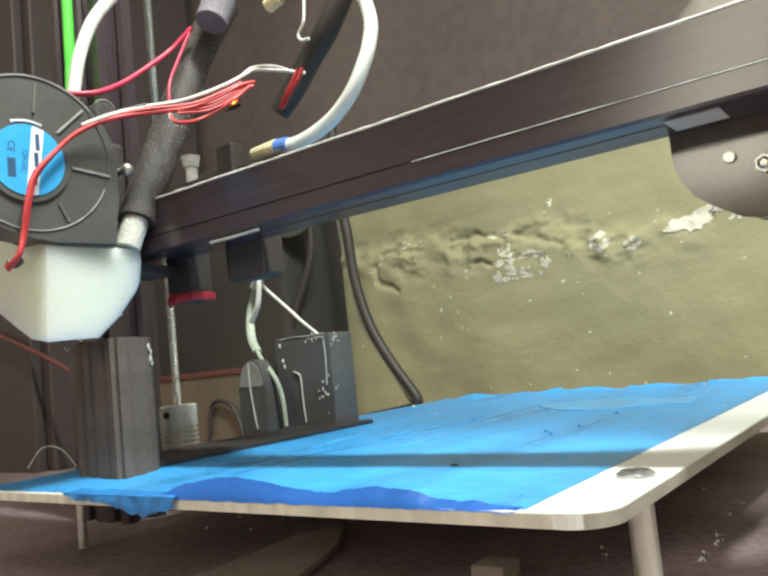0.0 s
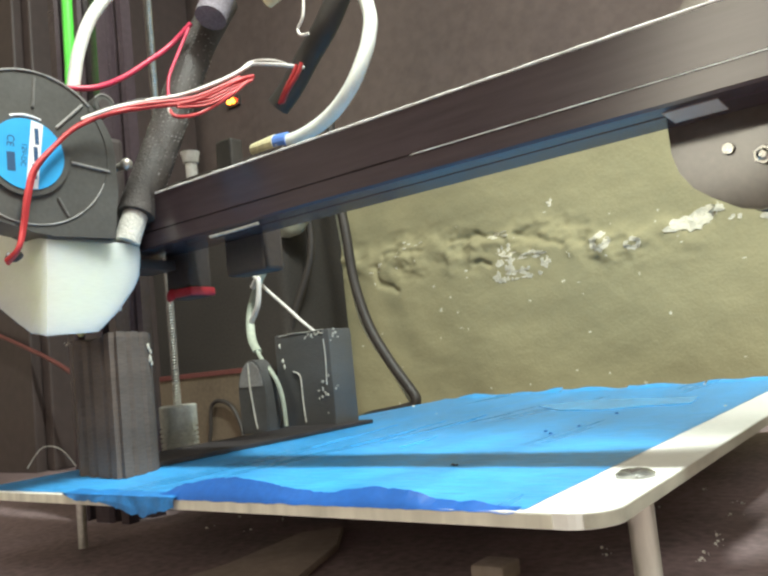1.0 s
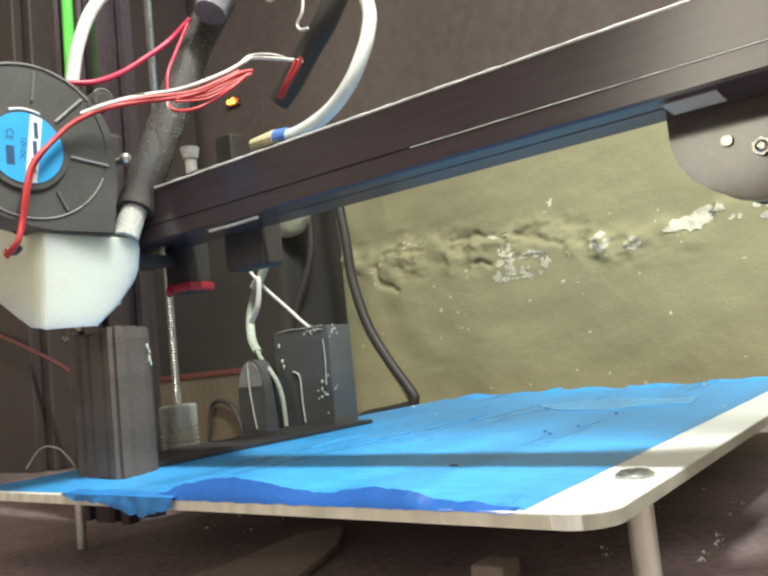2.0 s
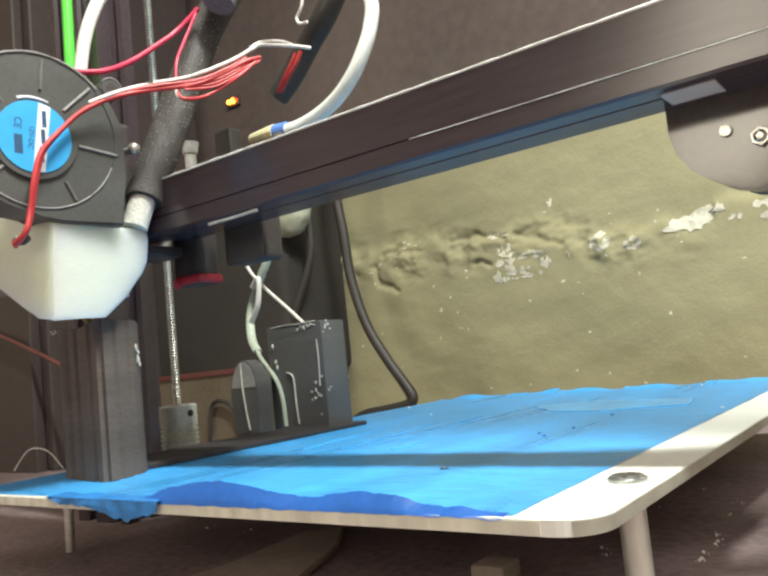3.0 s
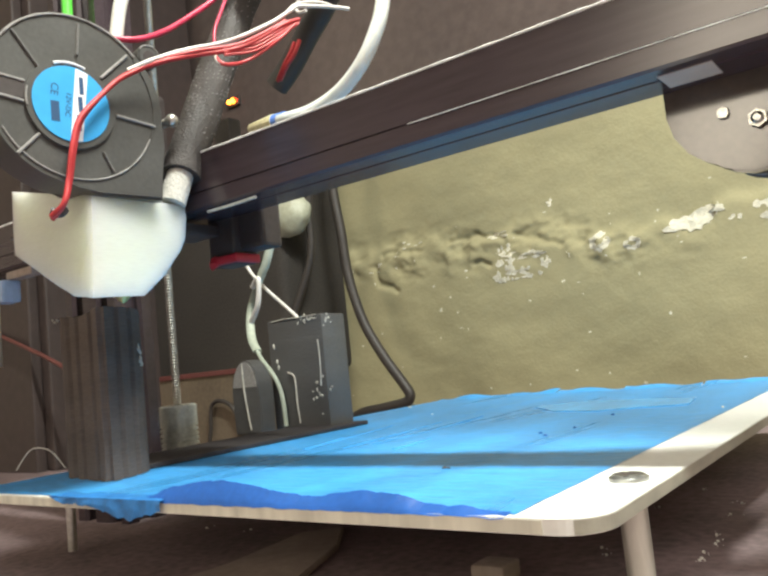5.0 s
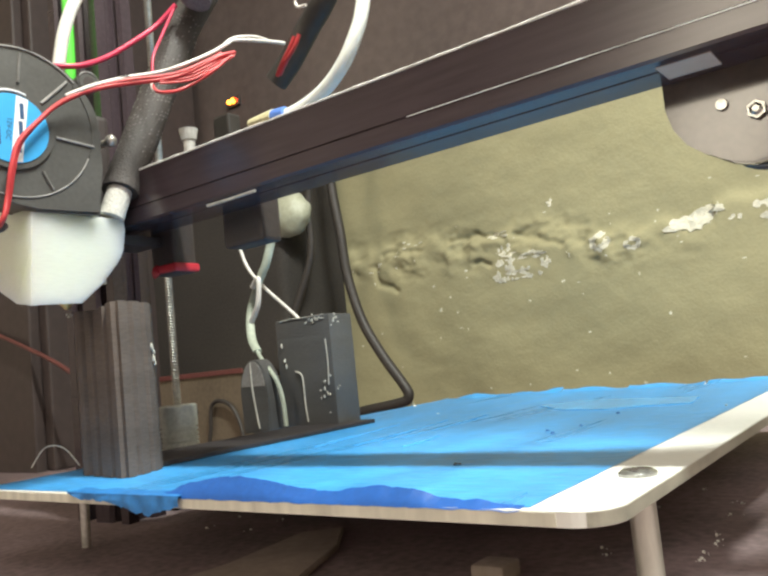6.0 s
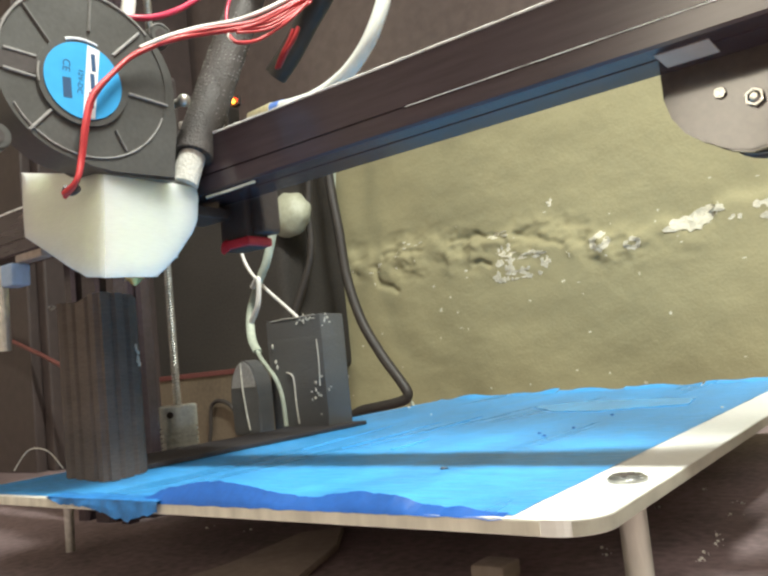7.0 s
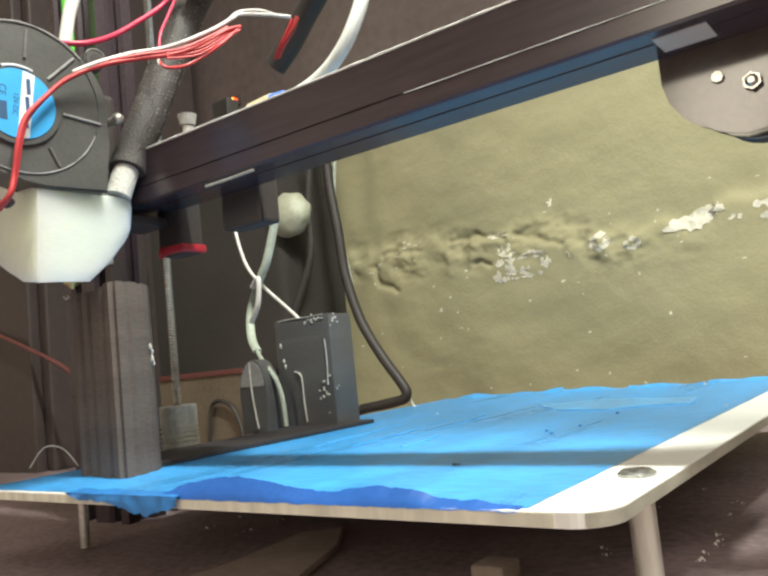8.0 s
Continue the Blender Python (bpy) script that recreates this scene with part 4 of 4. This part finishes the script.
    for cx, cy, r, m in ((-127.6, 316, 1.6, M_CRUMB), (-122.5, 317, 1.3, M_CRUMB), (-21.3, 184, 0.7, M_CRUMB), (-226, 268, 1.4, M_CRUMB), (-172, 211, 0.7, M_CRUMB), (-62.5, 50, 0.8, M_BLACK), (-61.5, 50.4, 0.6, M_BLACK),
                         (-62.1, 113.4, 0.8, M_TAPEDARK), (-67, 120, 0.8, M_TAPEDARK), (-59.9, 133, 0.7, M_TAPEDARK), (-60, 172, 0.9, M_TAPEDARK)):
        bm = bmesh.new()
        blob(bm, (cx, cy, 0.3), (r * 0.9, r * 0.8, r * 0.5), cx)
        part("plastic_scrap", bm, m, bed)
    return bed


def tower_outline(s=1.0):
    """Ribbed plan of the tower: shallow grooves across the front and the side."""
    pts = [(-217, 34), (-214, 30), (-208, 27), (-206.5, 27.6), (-205, 29.0), (-203, 29.0), (-201.5, 26.4), (-197, 25.6), (-196, 26.8), (-194.5, 26.8),
           (-193.5, 25.0), (-186, 23.8), (-185.2, 24.8), (-184, 24.8), (-183, 23.4), (-179.4, 23.0), (-178.6, 24.6), (-177.6, 24.8), (-176.6, 24.2), (-177.0, 27.6), (-178.4, 28.2), (-178.6, 29.4),
           (-177.6, 30.6), (-178.8, 34.4), (-180.4, 34.8), (-180.8, 36.2), (-180.0, 37.4), (-182, 41), (-186, 45), (-192, 46), (-210, 46), (-216, 41)]
    cx, cy = -196, 35
    return [(cx + (x - cx) * s, cy + (y - cy) * s) for x, y in pts]


def build_print():
    p = thing("printed_part", (-200, 100, 0.2), "dark grey printed part still growing on the bed", "printed part")
    part("tower", prism(bmesh.new(), tower_outline(), "z", 0.25, 48.2), M_PRINT, p, "ribbed dark grey tower")
    bm = bmesh.new()
    prism(bm, tower_outline(0.997), "z", 33, 58.0)
    for v in bm.verts:
        if v.co.z > 50:
            v.co.z -= 2.2 * math.exp(-((v.co.x + 194) / 9) ** 2)
    top = part("tower_top", bm, M_PRINT, p, "freshly printed upper end of the tower")
    rng = random.Random(21)
    bm = bmesh.new()
    for k in range(7):
        blob(bm, (-214 + rng.uniform(-2, 7), 29 + rng.uniform(-1.5, 1.0), 57.6 + rng.uniform(-1.2, 0.6)), (rng.uniform(0.3, 0.8), 0.4, rng.uniform(0.2, 0.5)), k)
    tagged(part("stringing", bm, M_BLOB, top, "pale loose strings"), kind="stuff")
    part("raft", boxed((-226, 46.1, 0.25), (-188, 176.5, 2.2), 0.4), M_RAFT, p, "thin dark grey raft")
    part("block", boxed((-234.5, 158, 0.3), (-196.5, 176, 47.9), 0.9), M_PRINTB, p, "slate grey block with pale blobs", True)
    btop = part("block_top", boxed((-234.45, 158.05, 30), (-196.55, 175.95, 57.5), 0.9), M_PRINTB, p, "", True)
    # fin: flat slab with an arched tip
    arch = [(-252, 0.3), (-252, 20)] + [(-242 - 10 * math.cos(radians(a)), 20 + 18.5 * math.sin(radians(a))) for a in range(12, 169, 12)] + [(-232, 20), (-232, 0.3)]
    part("fin", prism(bmesh.new(), arch, "y", 146, 156, 0.8), M_PRINTB, p, "arched grey fin", True)
    # paler facing paints the lit tip
    tip = [(-251.2, 24.5)] + [(-242 - 9.2 * math.cos(radians(a)), 20 + 17.6 * math.sin(radians(a))) for a in range(24, 160, 12)] + [(-233.6, 24.5)]
    part("fin_tip", prism(bmesh.new(), tip, "y", 145.7, 146.4, 0.1), M_FANLIGHT, p, "lit tip of the fin in a paler grey", True)
    # thin pale line paints the highlight down the front
    cable("fin_highlight", [(-243, 145.6, 37), (-242.6, 145.5, 24), (-241, 145.7, 10), (-239.6, 145.7, 2.8)], 0.5, M_BLOB, p, "pale line for the highlight on the fin")
    rng = random.Random(9)
    bm = bmesh.new()
    for k in range(16):
        blob(bm, (-206 + rng.gauss(0, 4.5), 158.0, 55.5 + rng.gauss(0, 1.4)), (rng.uniform(0.3, 0.9), 0.4, rng.uniform(0.3, 0.7)), k)
    for k in range(7):
        blob(bm, (-196.6, 159 + rng.uniform(0, 6), 54 + rng.gauss(0, 1.8)), (0.4, rng.uniform(0.4, 0.9), rng.uniform(0.4, 0.9)), k + 70)
    tube(bm, [(-231, 158.1, 56.8), (-222, 157.9, 57.4), (-212, 158.0, 57.2), (-200, 158.0, 57.5)], 0.3, 6)
    tagged(part("stringing", bm, M_BLOB, btop, "pale stringy plastic residue", True), kind="stuff")
    bm = bmesh.new()
    for x, z in ((-230, 44), (-229, 36), (-228, 33)):
        blob(bm, (x + rng.uniform(-1, 1), 157.6, z), (0.6, 0.6, 1.3), z)
    for k in range(14):
        blob(bm, (-201 + rng.gauss(0, 3), 157.8, 18 + rng.gauss(0, 5)), (rng.uniform(0.3, 0.8), 0.4, rng.uniform(0.3, 1.2)), k + 40)
    tube(bm, [(-200, 157.7, 45), (-199.5, 157.6, 35), (-200.2, 157.6, 22)], 0.35, 6)
    tube(bm, [(-222, 157.6, 30), (-217.5, 157.3, 27), (-217, 157.3, 14), (-216.4, 157.6, 4)], 0.45, 6)
    tagged(part("stringing", bm, M_BLOB, p, "pale stringy plastic residue", True), kind="stuff")
    bm = bmesh.new()
    for x, y, z, tall in ((-181.2, 40.2, 44.5, 1.5), (-181.6, 41.2, 42.8, 0.8), (-181.2, 40.8, 40.2, 1.7), (-182, 41.8, 38.6, 0.9)):
        blob(bm, (x, y, z), (0.55, 0.5, tall), z)
    tagged(part("stringing", bm, M_BLOB, p, "pale stringy plastic residue", True), kind="stuff")
    cable("stray_string", [(-221, 33, 3), (-226, 30, 10), (-232, 26, 11), (-236, 22, 4)], 0.25, M_BLOB, p)
    return p, top, btop


# ---- movement ----
RISE = [(0, -9.67), (0.5, -8.77), (1, -7.68), (1.5, -6.76), (3, -3.3), (3.5, -2.21), (4, -1.11), (4.5, 0.0), (6, 3.11), (6.5, 4.41), (7, 6.06), (7.5, 7.72), (8, 9.95)]
BED = [(0, 4.9), (0.5, 4.8), (1, 4.8), (1.5, 4.6), (2.0, 4.4), (2.6, 1.5), (3, -0.4), (3.5, -0.1), (3.8, -0.2), (4, 4.0), (4.2, 0.5), (4.5, 0.3), (5.0, 0.5), (5.7, 4.5), (6, 6.3), (6.5, 2.3), (6.8, 0.2), (7, -0.4),
       (7.2, 1.5), (7.5, 5.7), (8, 5.7)]
HEAD = [(0, -30.8), (0.5, -30.7), (0.6, -4.7), (0.7, -4.0), (0.8, -31), (1.2, -30.9), (1.7, -30.8), (2.8, -33.3), (2.9, -20.6), (3, -26), (3.1, -33.3), (3.3, -32.4), (3.4, -34.8), (3.5, -12), (3.6, -3.2),
        (3.7, 0.4), (3.8, 2.5), (3.9, -33.1), (4, -33), (4.1, -3.8), (4.2, 2.6), (4.3, 2.7), (4.4, 1.3), (4.5, -0.1), (4.6, -35.3), (4.7, 2.1), (5.8, -34.2), (5.9, -35), (6, -39.2), (6.1, -28.4), (6.2, -28.4),
        (6.3, -37.4), (6.4, -12.8), (6.5, -9), (6.6, 2.6), (6.7, 2.6), (6.8, -6.7), (6.9, -30.6), (7, 2.7), (7.1, 2.1), (7.2, -2.9), (7.3, -3.6), (7.4, 0.8), (7.5, 2.2), (7.7, 2.3), (7.8, -1.9), (7.9, -1.8), (8, -34.2)]


def level(rows, t):
    return float(np.interp(t, [r[0] for r in rows], [r[1] for r in rows]))


def shifted(ob, dx, dy, dz):
    return Matrix.Translation((BASE[ob.name] + Vector((dx, dy, dz))) * S)


def motions(gantry, feed, head, loose, bed, printed, top, btop, power_cable, lead_screw):
    # the lead screw turns once for every 8 mm that the gantry climbs
    walk(lead_screw, [(k * 0.2, shifted(lead_screw, 0, 0, 0) @ Matrix.Rotation(radians(-26 - 45 * (level(RISE, k * 0.2) + 9.67)), 4, "Z")) for k in range(41)])
    # the hanging cable is drawn up slowly as the gantry climbs
    walk(power_cable, [(0, shifted(power_cable, 9.5, 0, -6.5)), (4, shifted(power_cable, 4.2, 0, -3)), (8, shifted(power_cable, 0, 0, 0))])
    walk(gantry, [(t, shifted(gantry, 0, 0, z)) for t, z in RISE])
    walk(head, [(t, shifted(head, x, 0, level(RISE, t))) for t, x in HEAD])
    # the loose wires sag when the head stands far out and low
    pivot = (Vector((-136, 20, 129)) - BASE[head.name]) * S
    for ob in loose:
        walk(ob, [(t, Matrix.Translation(pivot) @ Matrix.Rotation((28 - 1.12 * (level(RISE, t) + 9.67)) * x / 11200, 4, "X") @ Matrix.Translation(-pivot)) for t, x in HEAD])
    # the white tube bends along with the head
    walk(feed, [(t, Matrix.Translation((x * 0.28 * S, 0, 0))) for t, x in HEAD])
    for ob in (bed, printed):
        walk(ob, [(t, shifted(ob, 0, y, 0)) for t, y in BED])
    walk(top, [(t, Matrix.Translation((0, 0, z * S))) for t, z in RISE])
    walk(btop, [(t, Matrix.Translation((0, 0, min(z, 0.0) * S))) for t, z in RISE])


build_setting()
power_cable = build_background()
lead_screw = build_frame()
gantry, feed = build_gantry()
head, loose = build_head()
bed = build_bed()
printed, top, btop = build_print()
motions(gantry, feed, head, loose, bed, printed, top, btop, power_cable, lead_screw)
